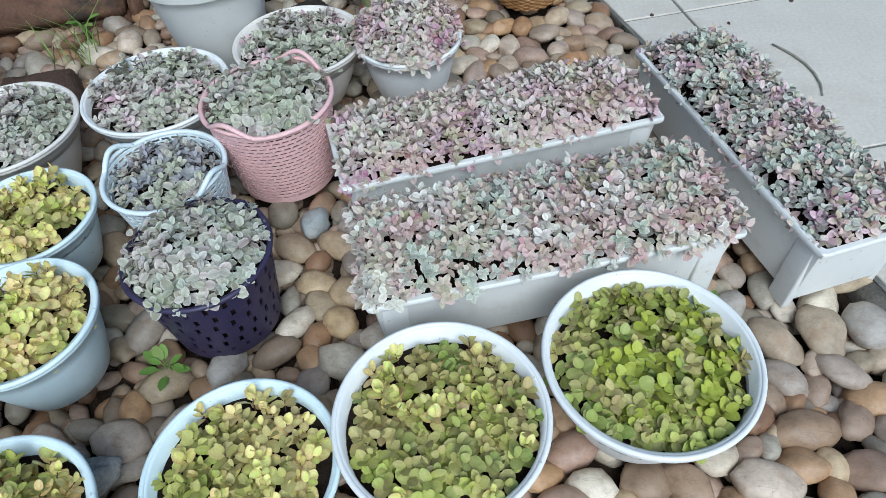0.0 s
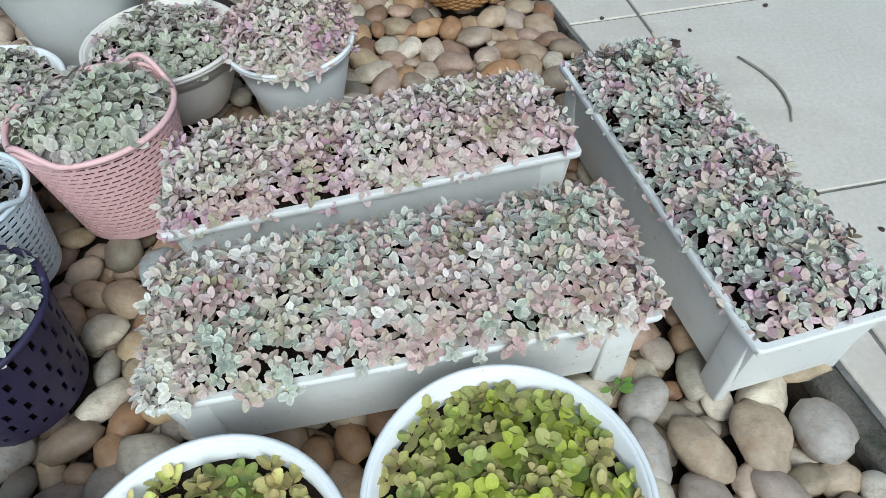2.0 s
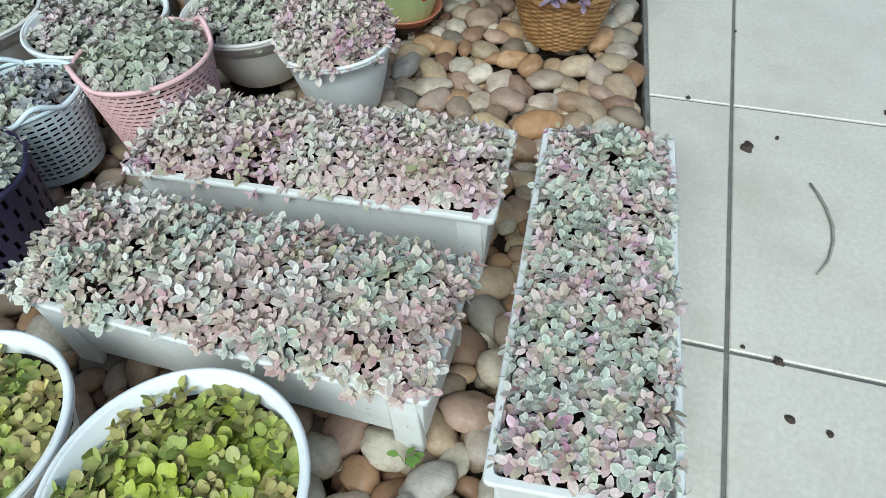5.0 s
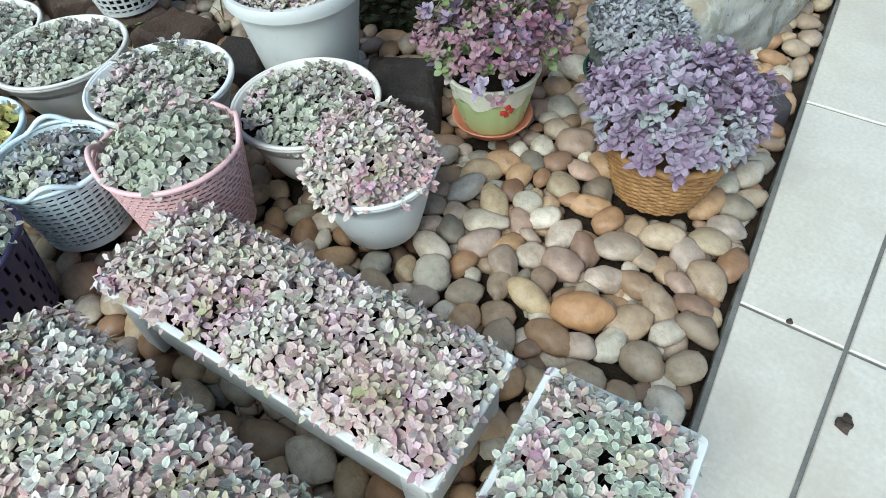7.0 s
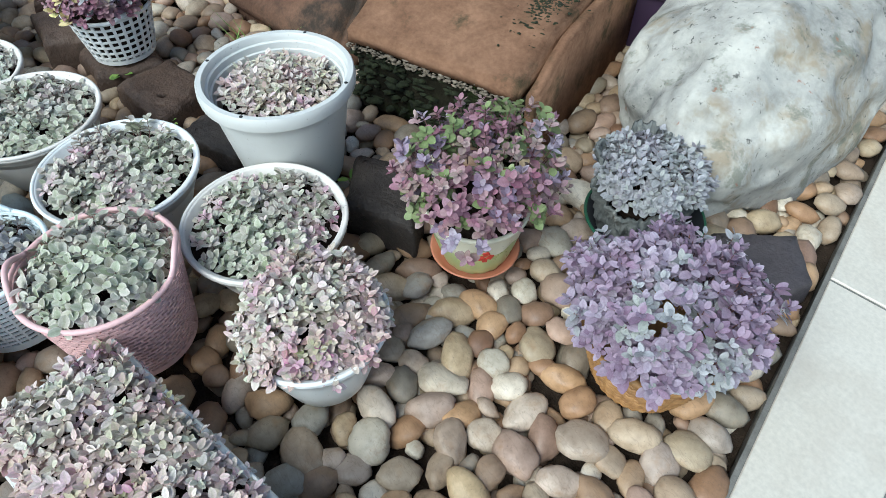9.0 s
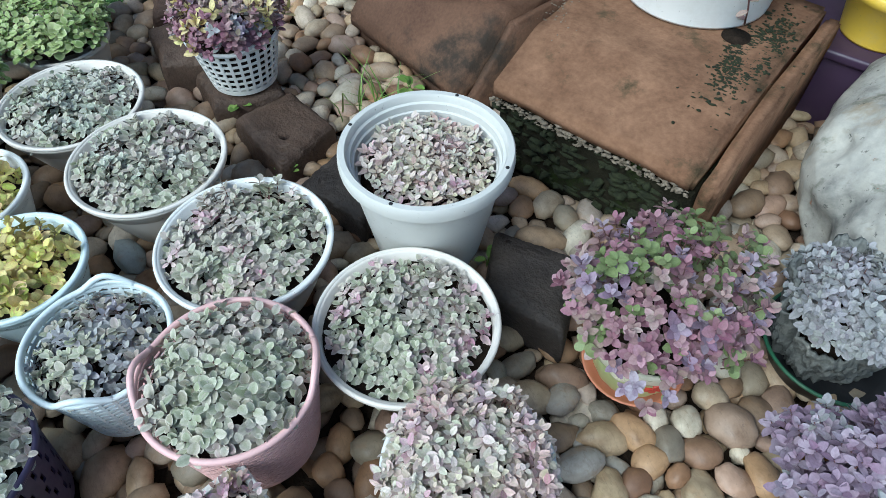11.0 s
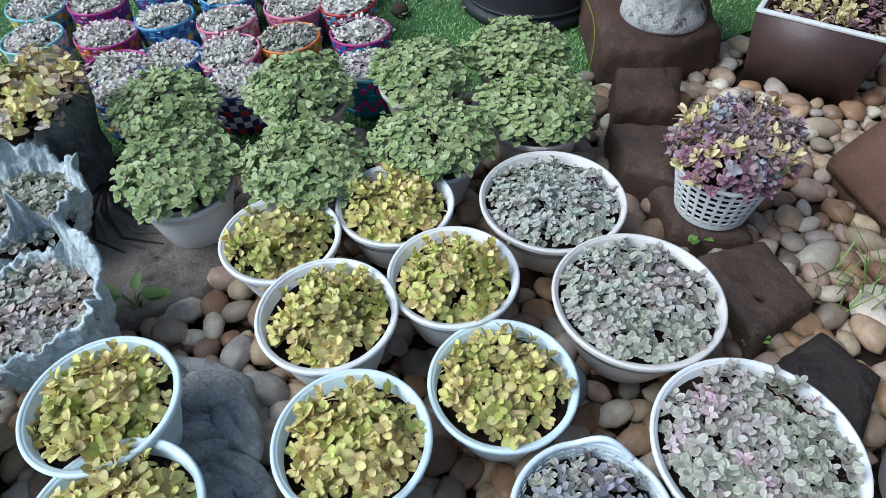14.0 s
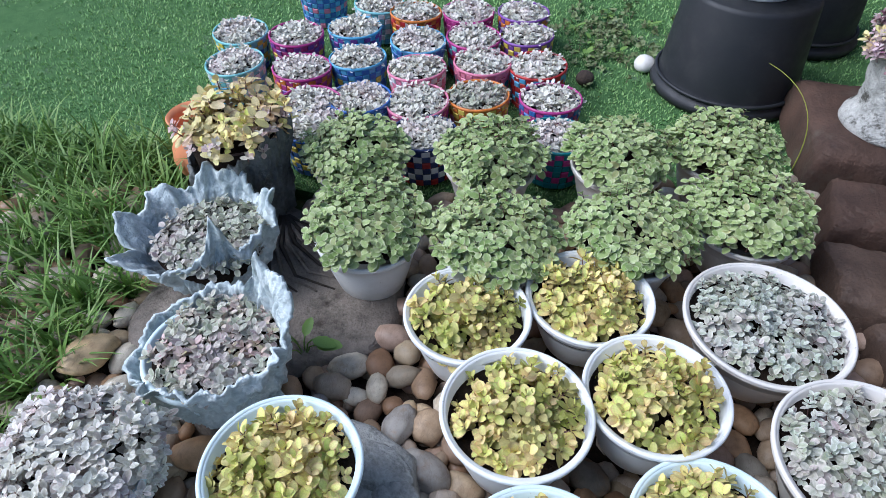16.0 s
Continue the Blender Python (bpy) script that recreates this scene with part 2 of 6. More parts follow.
M_OFFWHITE = plastic("off_white_plastic", (0.62, 0.62, 0.59), 0.42, amount=0.45)
M_CREAM = plastic("cream_plastic", (0.74, 0.70, 0.64), 0.42)
M_AGED = plastic("aged_white_plastic", (0.77, 0.775, 0.745), 0.45, (0.42, 0.35, 0.26), 0.55)
# white plastic with the blue of skylight mixed into its base colour
M_SKYTINTED = plastic("sky_tinted_white_plastic", (0.72, 0.85, 0.88), 0.38)
M_PINK = plastic("pink_plastic", (0.78, 0.50, 0.49), 0.45, (0.5, 0.35, 0.3), 0.2)
M_SKY = plastic("pale_blue_plastic", (0.74, 0.83, 0.85), 0.45, (0.5, 0.5, 0.5), 0.2)
M_NAVY = plastic("dark_purple_plastic", (0.035, 0.028, 0.07), 0.45, (0.10, 0.09, 0.12), 0.2)
M_BLACK = plastic("black_plastic", (0.016, 0.017, 0.020), 0.55, (0.10, 0.09, 0.08), 0.3)
M_PURPLE = plastic("dark_violet_plastic", (0.045, 0.025, 0.055), 0.4, (0.1, 0.08, 0.1), 0.3)
M_ORANGE = plastic("orange_plastic", (0.55, 0.13, 0.04), 0.5, (0.4, 0.2, 0.1), 0.3)
M_SAUCER = plastic("terracotta_plastic", (0.62, 0.24, 0.14), 0.5, (0.3, 0.2, 0.15), 0.4)
M_LIMEPOT = plastic("pale_green_glaze", (0.50, 0.58, 0.26), 0.3, (0.4, 0.4, 0.3), 0.25)
M_CREAMGLAZE = plastic("cream_glaze", (0.78, 0.74, 0.58), 0.3, (0.5, 0.45, 0.3), 0.25)
M_RED = plastic("red_paint", (0.55, 0.05, 0.03), 0.4)
M_YELLOW = plastic("yellow_plastic", (0.75, 0.52, 0.06), 0.4)
M_GREENRIM = plastic("green_plastic", (0.03, 0.12, 0.06), 0.4)
M_TILE = surface("floor_tile", (0.62, 0.57, 0.48), (0.71, 0.66, 0.57), 0.3, 5, 140, 0.05, 0.0006, 0.5, (0.50, 0.43, 0.35), 2.6, (0.50, 0.80))
M_GROUT = surface("grout", (0.10, 0.10, 0.09), (0.24, 0.23, 0.21), 0.9, 25, 300, 0.4)
M_KERB = surface("kerb_concrete", (0.07, 0.065, 0.055), (0.17, 0.155, 0.13), 0.9, 30, 260, 0.7, 0.003, 0.2, (0.035, 0.04, 0.025), 14)
M_BLOCK = surface("weathered_clay", (0.135, 0.070, 0.040), (0.275, 0.155, 0.093), 0.9, 16, 110, 0.55, 0.003, 0.15, (0.075, 0.055, 0.03), 9, (0.54, 0.66))
M_BLOCKRED = surface("red_clay", (0.085, 0.044, 0.028), (0.17, 0.096, 0.060), 0.8, 7, 150, 0.6, 0.003, 0.25, (0.040, 0.030, 0.022), 6, (0.52, 0.66))
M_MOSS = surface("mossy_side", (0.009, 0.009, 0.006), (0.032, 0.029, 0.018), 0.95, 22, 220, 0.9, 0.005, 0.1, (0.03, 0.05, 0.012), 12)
M_ROCK = surface("brown_rock", (0.050, 0.032, 0.024), (0.125, 0.083, 0.060), 0.6, 14, 160, 0.7, 0.004, 0.3, (0.13, 0.085, 0.055), 12, (0.6, 0.75))
M_ROCKDARK = surface("dark_rock", (0.022, 0.018, 0.017), (0.062, 0.050, 0.042), 0.6, 16, 170, 0.7, 0.004, 0.3)
M_SLATE = surface("slate", (0.048, 0.040, 0.042), (0.105, 0.090, 0.092), 0.6, 12, 160, 0.5, 0.003, 0.3)
M_ROCKRED = surface("red_rock", (0.042, 0.026, 0.020), (0.105, 0.062, 0.044), 0.7, 12, 150, 0.7, 0.004, 0.25, (0.10, 0.08, 0.06), 9)
M_SLAB = surface("grey_slab", (0.18, 0.18, 0.165), (0.55, 0.54, 0.50), 0.8, 18, 190, 0.9, 0.004, 0.25, (0.05, 0.05, 0.045), 10)
M_SLABBROWN = surface("brown_slab", (0.13, 0.11, 0.092), (0.31, 0.265, 0.22), 0.8, 15, 190, 0.9, 0.004, 0.25, (0.055, 0.045, 0.035), 9)
M_BOULDER = limestone("pale_boulder")
M_CLOTH = surface("cement_cloth", (0.40, 0.47, 0.47), (0.72, 0.78, 0.77), 0.9, 24, 95, 1.0, 0.005, 0.15, (0.78, 0.80, 0.78), 34, (0.57, 0.66))
M_CLOTHDARK = surface("dark_cement_cloth", (0.085, 0.092, 0.088), (0.24, 0.245, 0.23), 0.9, 22, 95, 1.0, 0.005, 0.15, (0.33, 0.32, 0.29), 34, (0.60, 0.70))
M_ROUGHCAST = surface("rough_cast", (0.32, 0.31, 0.28), (0.66, 0.65, 0.60), 0.9, 45, 200, 1.0, 0.005, 0.15, (0.10, 0.095, 0.08), 22, (0.52, 0.62))
M_LICHEN = surface("lichen_crust", (0.10, 0.08, 0.055), (0.30, 0.25, 0.19), 0.9, 60, 300, 0.7)
M_MOSSCLUMP = surface("moss_clump", (0.010, 0.013, 0.006), (0.035, 0.042, 0.017), 0.95, 60, 300, 0.8)
M_PEACH = plastic("peach_clay", (0.72, 0.27, 0.12), 0.5, (0.5, 0.3, 0.2), 0.3)
M_GROOVE = surface("dark_groove", (0.03, 0.024, 0.019), (0.075, 0.062, 0.05), 0.9, 40, 200, 0.5)
M_STEM = surface("stem", (0.10, 0.05, 0.05), (0.20, 0.10, 0.09), 0.6, 60, 300, 0.2)
M_TURF = surface("turf_mat", (0.06, 0.135, 0.045), (0.11, 0.21, 0.075), 0.9, 25, 300, 0.8, 0.004, 0.1, (0.13, 0.16, 0.12), 2.5, (0.60, 0.72))
M_RENDER = surface("dark_render", (0.10, 0.085, 0.07), (0.17, 0.145, 0.12), 0.9, 4, 160, 0.5, 0.003, 0.2)
M_EARTH = surface("earth", (0.035, 0.03, 0.018), (0.09, 0.08, 0.05), 0.95, 6, 120, 0.8, 0.006, 0.1, (0.03, 0.06, 0.015), 3, (0.45, 0.6))
M_DIRT = surface("dirt_clod", (0.03, 0.022, 0.018), (0.09, 0.065, 0.05), 0.95, 60, 300, 0.8)
M_BROWNBOX = surface("brown_glaze", (0.055, 0.032, 0.028), (0.10, 0.06, 0.05), 0.45, 8, 150, 0.3, 0.002, 0.5)
M_STICK = surface("dry_stick", (0.24, 0.23, 0.19), (0.36, 0.35, 0.29), 0.8, 60, 300, 0.3)


def wicker_material():
    mt, nt, b = shader("wicker", 0.5, 0.4)
    tone = ramp(nt, grain(nt, 60.0, 4.0), [(0.3, (0.20, 0.095, 0.03)), (0.7, (0.42, 0.23, 0.085))])
    nt.links.new(tone, b.inputs["Base Color"])
    bumped(nt, b, grain(nt, 300.0, 3.0), 0.3, 0.001)
    return mt


M_WICKER = wicker_material()
L_PINK = leafy("pale_pink_leaf", [(0, (0.585, 0.411, 0.365)), (0.2, (0.722, 0.562, 0.524)), (0.4, (0.513, 0.486, 0.312)), (0.6, (0.721, 0.617, 0.569)), (0.75, (0.652, 0.421, 0.419)), (0.88, (0.368, 0.406, 0.173)), (0.95, (0.396, 0.133, 0.186)), (1, (0.335, 0.068, 0.146))],
               [(0, (0.721, 0.503, 0.502)), (0.3, (0.624, 0.639, 0.476)), (0.5, (0.717, 0.571, 0.550)), (0.72, (0.648, 0.433, 0.430)), (0.88, (0.406, 0.446, 0.215)), (1, (0.454, 0.190, 0.263))], (0.350, 0.346, 0.179), 0.34)
L_MAUVE = leafy("mauve_leaf", [(0, (0.595, 0.401, 0.470)), (0.25, (0.804, 0.600, 0.646)), (0.45, (0.546, 0.579, 0.424)), (0.7, (0.775, 0.572, 0.637)), (0.85, (0.400, 0.410, 0.221)), (0.93, (0.376, 0.089, 0.215)), (1, (0.290, 0.056, 0.181))],
                [(0, (0.754, 0.513, 0.615)), (0.35, (0.647, 0.700, 0.525)), (0.65, (0.752, 0.564, 0.591)), (0.85, (0.470, 0.222, 0.349)), (1, (0.394, 0.459, 0.232))], (0.360, 0.350, 0.217), 0.34)
L_SAGE = leafy("pale_sage_leaf", [(0, (0.424, 0.459, 0.322)), (0.25, (0.592, 0.594, 0.477)), (0.5, (0.305, 0.349, 0.212)), (0.7, (0.634, 0.594, 0.521)), (0.85, (0.549, 0.429, 0.430)), (0.95, (0.221, 0.128, 0.144)), (1, (0.152, 0.086, 0.098))],
               [(0, (0.549, 0.573, 0.456)), (0.35, (0.401, 0.439, 0.289)), (0.6, (0.591, 0.542, 0.488)), (0.85, (0.505, 0.378, 0.399)), (1, (0.359, 0.388, 0.268))], (0.197, 0.231, 0.125), 0.34, 0.5, (0.667, 0.637, 0.551))
L_YELLOW = leafy("yellow_green_leaf", [(0, (0.835, 0.833, 0.221)), (0.2, (0.920, 0.920, 0.369)), (0.35, (0.627, 0.724, 0.133)), (0.5, (0.920, 0.785, 0.354)), (0.62, (0.701, 0.470, 0.207)), (0.72, (0.920, 0.920, 0.294)), (0.84, (0.507, 0.315, 0.147)), (0.92, (0.920, 0.691, 0.413)), (1, (0.716, 0.880, 0.147))],
                 [(0, (0.920, 0.912, 0.309)), (0.3, (0.865, 0.660, 0.324)), (0.5, (0.627, 0.755, 0.147)), (0.7, (0.687, 0.487, 0.221)), (1, (0.865, 0.920, 0.236))], (0.920, 0.920, 0.443), 0.25, 0.5, (0.687, 0.470, 0.236))
L_OLIVE = leafy("olive_leaf", [(0, (0.394, 0.380, 0.102)), (0.25, (0.558, 0.505, 0.197)), (0.5, (0.314, 0.346, 0.067)), (0.75, (0.533, 0.440, 0.184)), (0.9, (0.393, 0.249, 0.122)), (1, (0.488, 0.557, 0.096))],
                [(0, (0.465, 0.448, 0.139)), (0.4, (0.511, 0.417, 0.183)), (0.65, (0.466, 0.557, 0.085)), (1, (0.371, 0.293, 0.123))], (0.605, 0.562, 0.265), 0.25)
L_LIME = leafy("lime_leaf", [(0, (0.30, 0.37, 0.08)), (0.25, (0.48, 0.52, 0.14)), (0.45, (0.20, 0.28, 0.06)), (0.62, (0.55, 0.60, 0.15)), (0.78, (0.42, 0.36, 0.15)), (0.88, (0.30, 0.20, 0.09)), (1, (0.46, 0.60, 0.08))],
               [(0, (0.40, 0.46, 0.11)), (0.35, (0.24, 0.33, 0.07)), (0.6, (0.44, 0.38, 0.16)), (0.8, (0.52, 0.60, 0.12)), (1, (0.36, 0.35, 0.13))], (0.54, 0.56, 0.20), 0.25)
L_BRIGHT = leafy("bright_lime_leaf", [(0, (0.396, 0.446, 0.057)), (0.3, (0.529, 0.573, 0.081)), (0.55, (0.321, 0.381, 0.049)), (0.8, (0.585, 0.605, 0.105)), (1, (0.415, 0.398, 0.081))],
                 [(0, (0.472, 0.525, 0.065)), (0.5, (0.359, 0.414, 0.057)), (1, (0.548, 0.573, 0.097))], (0.566, 0.557, 0.146), 0.25)
L_GREEN = leafy("green_leaf", [(0, (0.236, 0.344, 0.103)), (0.2, (0.386, 0.509, 0.195)), (0.4, (0.138, 0.219, 0.055)), (0.6, (0.538, 0.618, 0.297)), (0.75, (0.311, 0.416, 0.135)), (0.87, (0.624, 0.655, 0.385)), (0.94, (0.440, 0.303, 0.163)), (1, (0.172, 0.229, 0.071))],
                [(0, (0.344, 0.458, 0.151)), (0.35, (0.214, 0.312, 0.086)), (0.7, (0.497, 0.566, 0.245)), (1, (0.347, 0.392, 0.163))], (0.279, 0.396, 0.119), 0.4, 0.42, (0.593, 0.634, 0.377))
L_HERB = leafy("muted_green_leaf", [(0, (0.12, 0.17, 0.06)), (0.4, (0.20, 0.26, 0.10)), (0.75, (0.28, 0.33, 0.15)), (1, (0.19, 0.18, 0.10))], [(0, (0.16, 0.21, 0.08)), (1, (0.25, 0.29, 0.13))], (0.27, 0.32, 0.16), 0.3)
L_PURPLE = leafy("purple_leaf", [(0, (0.300, 0.233, 0.310)), (0.25, (0.464, 0.394, 0.476)), (0.45, (0.198, 0.107, 0.176)), (0.7, (0.528, 0.488, 0.549)), (0.88, (0.294, 0.174, 0.260)), (1, (0.364, 0.383, 0.347))],
                 [(0, (0.401, 0.320, 0.414)), (0.4, (0.257, 0.160, 0.247)), (0.7, (0.506, 0.457, 0.527)), (1, (0.343, 0.323, 0.353))], (0.300, 0.223, 0.301), 0.45)
L_MAGENTA = leafy("magenta_leaf", [(0, (0.350, 0.171, 0.233)), (0.25, (0.535, 0.358, 0.405)), (0.45, (0.197, 0.070, 0.111)), (0.65, (0.422, 0.267, 0.310)), (0.82, (0.588, 0.445, 0.464)), (1, (0.229, 0.208, 0.119))],
                  [(0, (0.445, 0.244, 0.310)), (0.4, (0.266, 0.098, 0.154)), (0.7, (0.324, 0.290, 0.197)), (1, (0.522, 0.389, 0.423))], (0.300, 0.177, 0.196), 0.45)
L_LILAC = leafy("lilac_grey_leaf", [(0, (0.374, 0.364, 0.413)), (0.3, (0.515, 0.502, 0.541)), (0.55, (0.281, 0.266, 0.295)), (0.75, (0.431, 0.453, 0.394)), (0.92, (0.468, 0.413, 0.492)), (1, (0.206, 0.138, 0.197))],
                [(0, (0.449, 0.443, 0.492)), (0.5, (0.356, 0.374, 0.354)), (1, (0.431, 0.394, 0.462))], (0.262, 0.285, 0.246), 0.34)
L_DRY = leafy("faded_leaf", [(0, (0.735, 0.587, 0.274)), (0.3, (0.832, 0.672, 0.417)), (0.5, (0.657, 0.648, 0.180)), (0.72, (0.782, 0.578, 0.450)), (0.9, (0.537, 0.325, 0.184)), (1, (0.335, 0.160, 0.075))],
              [(0, (0.782, 0.663, 0.365)), (0.5, (0.694, 0.659, 0.245)), (1, (0.708, 0.501, 0.374))], (0.804, 0.701, 0.430), 0.25)
L_GREY = leafy("pale_grey_leaf", [(0, (0.467, 0.492, 0.415)), (0.3, (0.612, 0.644, 0.550)), (0.5, (0.359, 0.392, 0.282)), (0.72, (0.614, 0.600, 0.543)), (0.9, (0.397, 0.333, 0.322)), (0.96, (0.213, 0.113, 0.134)), (1, (0.177, 0.086, 0.108))],
               [(0, (0.577, 0.616, 0.526)), (0.4, (0.458, 0.526, 0.385)), (0.75, (0.583, 0.542, 0.501)), (1, (0.347, 0.277, 0.271))], (0.291, 0.328, 0.202), 0.34, 0.5, (0.745, 0.749, 0.694))
L_PALE = leafy("whitish_leaf", [(0, (0.698, 0.650, 0.576)), (0.3, (0.856, 0.846, 0.764)), (0.5, (0.533, 0.512, 0.400)), (0.72, (0.856, 0.800, 0.752)), (0.9, (0.585, 0.450, 0.446)), (0.96, (0.305, 0.163, 0.188)), (1, (0.253, 0.125, 0.153))],
               [(0, (0.856, 0.813, 0.730)), (0.4, (0.686, 0.688, 0.541)), (0.75, (0.856, 0.725, 0.693)), (1, (0.510, 0.376, 0.377))], (0.431, 0.425, 0.293), 0.34, 0.5, (0.856, 0.846, 0.777))
L_GRASS = leafy("grass_blade", [(0, (0.076, 0.147, 0.030)), (0.35, (0.152, 0.268, 0.051)), (0.75, (0.238, 0.378, 0.085)), (0.93, (0.345, 0.451, 0.128)), (1, (0.335, 0.304, 0.160))], [(0, (0.101, 0.199, 0.038)), (0.5, (0.193, 0.326, 0.064)), (1, (0.142, 0.242, 0.053))])
L_TURF = leafy("turf_blade", [(0, (0.15, 0.30, 0.095)), (0.4, (0.25, 0.47, 0.145)), (0.75, (0.40, 0.62, 0.215)), (1, (0.60, 0.70, 0.32))], [(0, (0.19, 0.38, 0.12)), (0.5, (0.31, 0.52, 0.175)), (1, (0.28, 0.43, 0.15))])

# ---- leaves ----


def leaf_shape(r, droop, fold, blunt):
    """One ovate blade of length 1 and width 1, folded along the midrib and bent to its tip: points, uv."""
    rows = ((0.0, 0.14), (0.18, 0.76), (0.47, 1.0), (0.80, 0.55 + 0.30 * blunt), (1.0, 0.05 + 0.22 * blunt))
    co, uv = [], []
    skew = r.uniform(-0.06, 0.06)
    for v, w in rows:
        for s in (-1, 0, 1):
            co.append((v * (1 - 0.12 * droop * v), s * w * 0.5 + skew * v * v, -0.5 * droop * v * v + 0.5 * abs(s) * fold * w))
            uv.append((0.5 + 0.5 * s, v))
    return np.array(co), uv


LEAF_FACES = [(3 * a + i, 3 * a + 3 + i, 3 * a + 4 + i, 3 * a + 1 + i) for a in range(4) for i in (0, 1)]


def leaf_style(material, length, width, count, lift=0.35, blunt=0.6, seed=0, curl=0.5):
    """A kind of leaf: its blades, its size, and how many stand round a shoot."""
    r = random.Random(900 + seed)
    shapes = [leaf_shape(r, r.uniform(0.15, 0.55) * curl * 1.6, r.uniform(0.08, 0.30), blunt) for _ in range(8)]
    return dict(material=material, length=length, width=width, count=count, lift=lift, shapes=shapes, meshes=[])


def leaf_meshes(style):
    if not style["meshes"]:
        for co, uv in style["shapes"]:
            me = bpy.data.meshes.new("leaf")
            me.from_pydata([(x * style["length"], y * style["width"], z * style["width"]) for x, y, z in co], [], LEAF_FACES)
            lay = me.uv_layers.new(name="UVMap")
            for f in me.polygons:
                for li in f.loop_indices:
                    lay.data[li].uv = uv[me.loops[li].vertex_index]
            me.materials.append(style["material"])
            me.polygons.foreach_set("use_smooth", [True] * len(me.polygons))
            style["meshes"].append(me)
    return style["meshes"]


def foliage(owner, styles, sites, seed, singles=0, stem=0.02):
    """Leaves round the tips of shoots. sites: x, y, z, heading and lean of each tip; styles: kinds of leaf, chosen shoot by shoot.
    The topmost singles of them are objects of their own, the rest one mesh."""
    r = random.Random(seed)
    made = []
    stems = []
    for x, y, z, a, lean in sites:
        # kinds grow in patches
        pick = 0.5 + 0.6 * noise.noise((x * 11 + seed * 1.7, y * 11, z * 11)) + r.uniform(-0.42, 0.42)
        st = styles[min(len(styles) - 1, max(0, int(pick * len(styles))))]
        base = Matrix.Translation((x, y, z)) @ Matrix.Rotation(a, 4, "Z") @ Matrix.Rotation(lean, 4, "Y")
        size = r.uniform(0.74, 1.22)
        turn = r.uniform(0, 6.28)
        n = st["count"]
        for k in range(n):
            f = k / max(1, n - 1)
            h = -st["length"] * (0.62 * (1 - f) + 0.08)
            big = size * (1.0 - 0.36 * f) * r.uniform(0.86, 1.12)
            lift = st["lift"] * (0.55 + 1.6 * f) + r.uniform(-0.34, 0.34)
            m = base @ Matrix.Translation((0, 0, h)) @ Matrix.Rotation(turn, 4, "Z") @ Matrix.Rotation(-lift, 4, "Y") @ Matrix.Rotation(r.uniform(-0.42, 0.42), 4, "X") @ Matrix.Diagonal((big, big * r.uniform(0.88, 1.12), big, 1))
            made.append((m, r.randrange(8), st))
            turn += 2.4 + r.uniform(-0.5, 0.5)
        stems.append((base, st["length"] * 0.05))
    order = sorted(range(len(made)), key=lambda i: -made[i][0].translation.z + 0.010 * r.random())
    alone = set(order[:singles])
    for i in order[:singles]:
        m, k, st = made[i]
        ob = new("leaf", leaf_meshes(st)[k])
        ob.parent = owner
        ob.matrix_basis = m
    mats = []
    for st in styles:
        if st["material"] not in mats:
            mats.append(st["material"])
    co, faces, uvs, idx = [], [], [], []
    for i, (m, k, st) in enumerate(made):
        if i in alone:
            continue
        pts, uv = st["shapes"][k]
        p = pts * np.array((st["length"], st["width"], st["width"]))
        mm = np.array(m)
        n0 = 15 * len(co)
        co.append(p @ mm[:3, :3].T + mm[:3, 3])
        faces += [tuple(n0 + v for v in q) for q in LEAF_FACES]
        uvs += [uv[v] for q in LEAF_FACES for v in q]
        idx += [mats.index(st["material"])] * 8
    n0 = 15 * len(co)
    for base, w in stems:
        ring = []
        for zz, ww in ((0.0, 0.7), (-stem, 1.2)):
            for k in range(3):
                v = base @ Vector((w * ww * math.cos(k * 2.094), w * ww * math.sin(k * 2.094), zz - 0.002))
                ring.append(tuple(v))
        co.append(np.array(ring))
        for k in range(3):
            j = (k + 1) % 3
            faces.append((n0 + k, n0 + 3 + k, n0 + 3 + j, n0 + j))
            uvs += [(0.5, 0.5)] * 4
            idx.append(len(mats))
        n0 += 6
    me = bpy.data.meshes.new("foliage")
    me.from_pydata([tuple(v) for v in np.concatenate(co)], [], faces)
    lay = me.uv_layers.new(name="UVMap")
    lay.data.foreach_set("uv", [c for u in uvs for c in u])
    for mt in mats + [M_STEM]:
        me.materials.append(mt)
    me.polygons.foreach_set("material_index", idx)
    me.polygons.foreach_set("use_smooth", [True] * len(me.polygons))
    ob = new("foliage", me)
    ob.parent = owner
    ob["kind"] = "stuff"
    return ob


def spots(inside, x0, x1, y0, y1, gap, r):
    """Uneven points about gap apart."""
    pts = []
    cols, rows = int((x1 - x0) / gap) + 2, int((y1 - y0) / (gap * 0.87)) + 2
    for j in range(rows):
        for i in range(cols):
            x = x0 + (i + 0.5 * (j % 2)) * gap + r.uniform(-0.38, 0.38) * gap
            y = y0 + j * gap * 0.87 + r.uniform(-0.38, 0.38) * gap
            if inside(x, y):
                pts.append((x, y))
    return pts


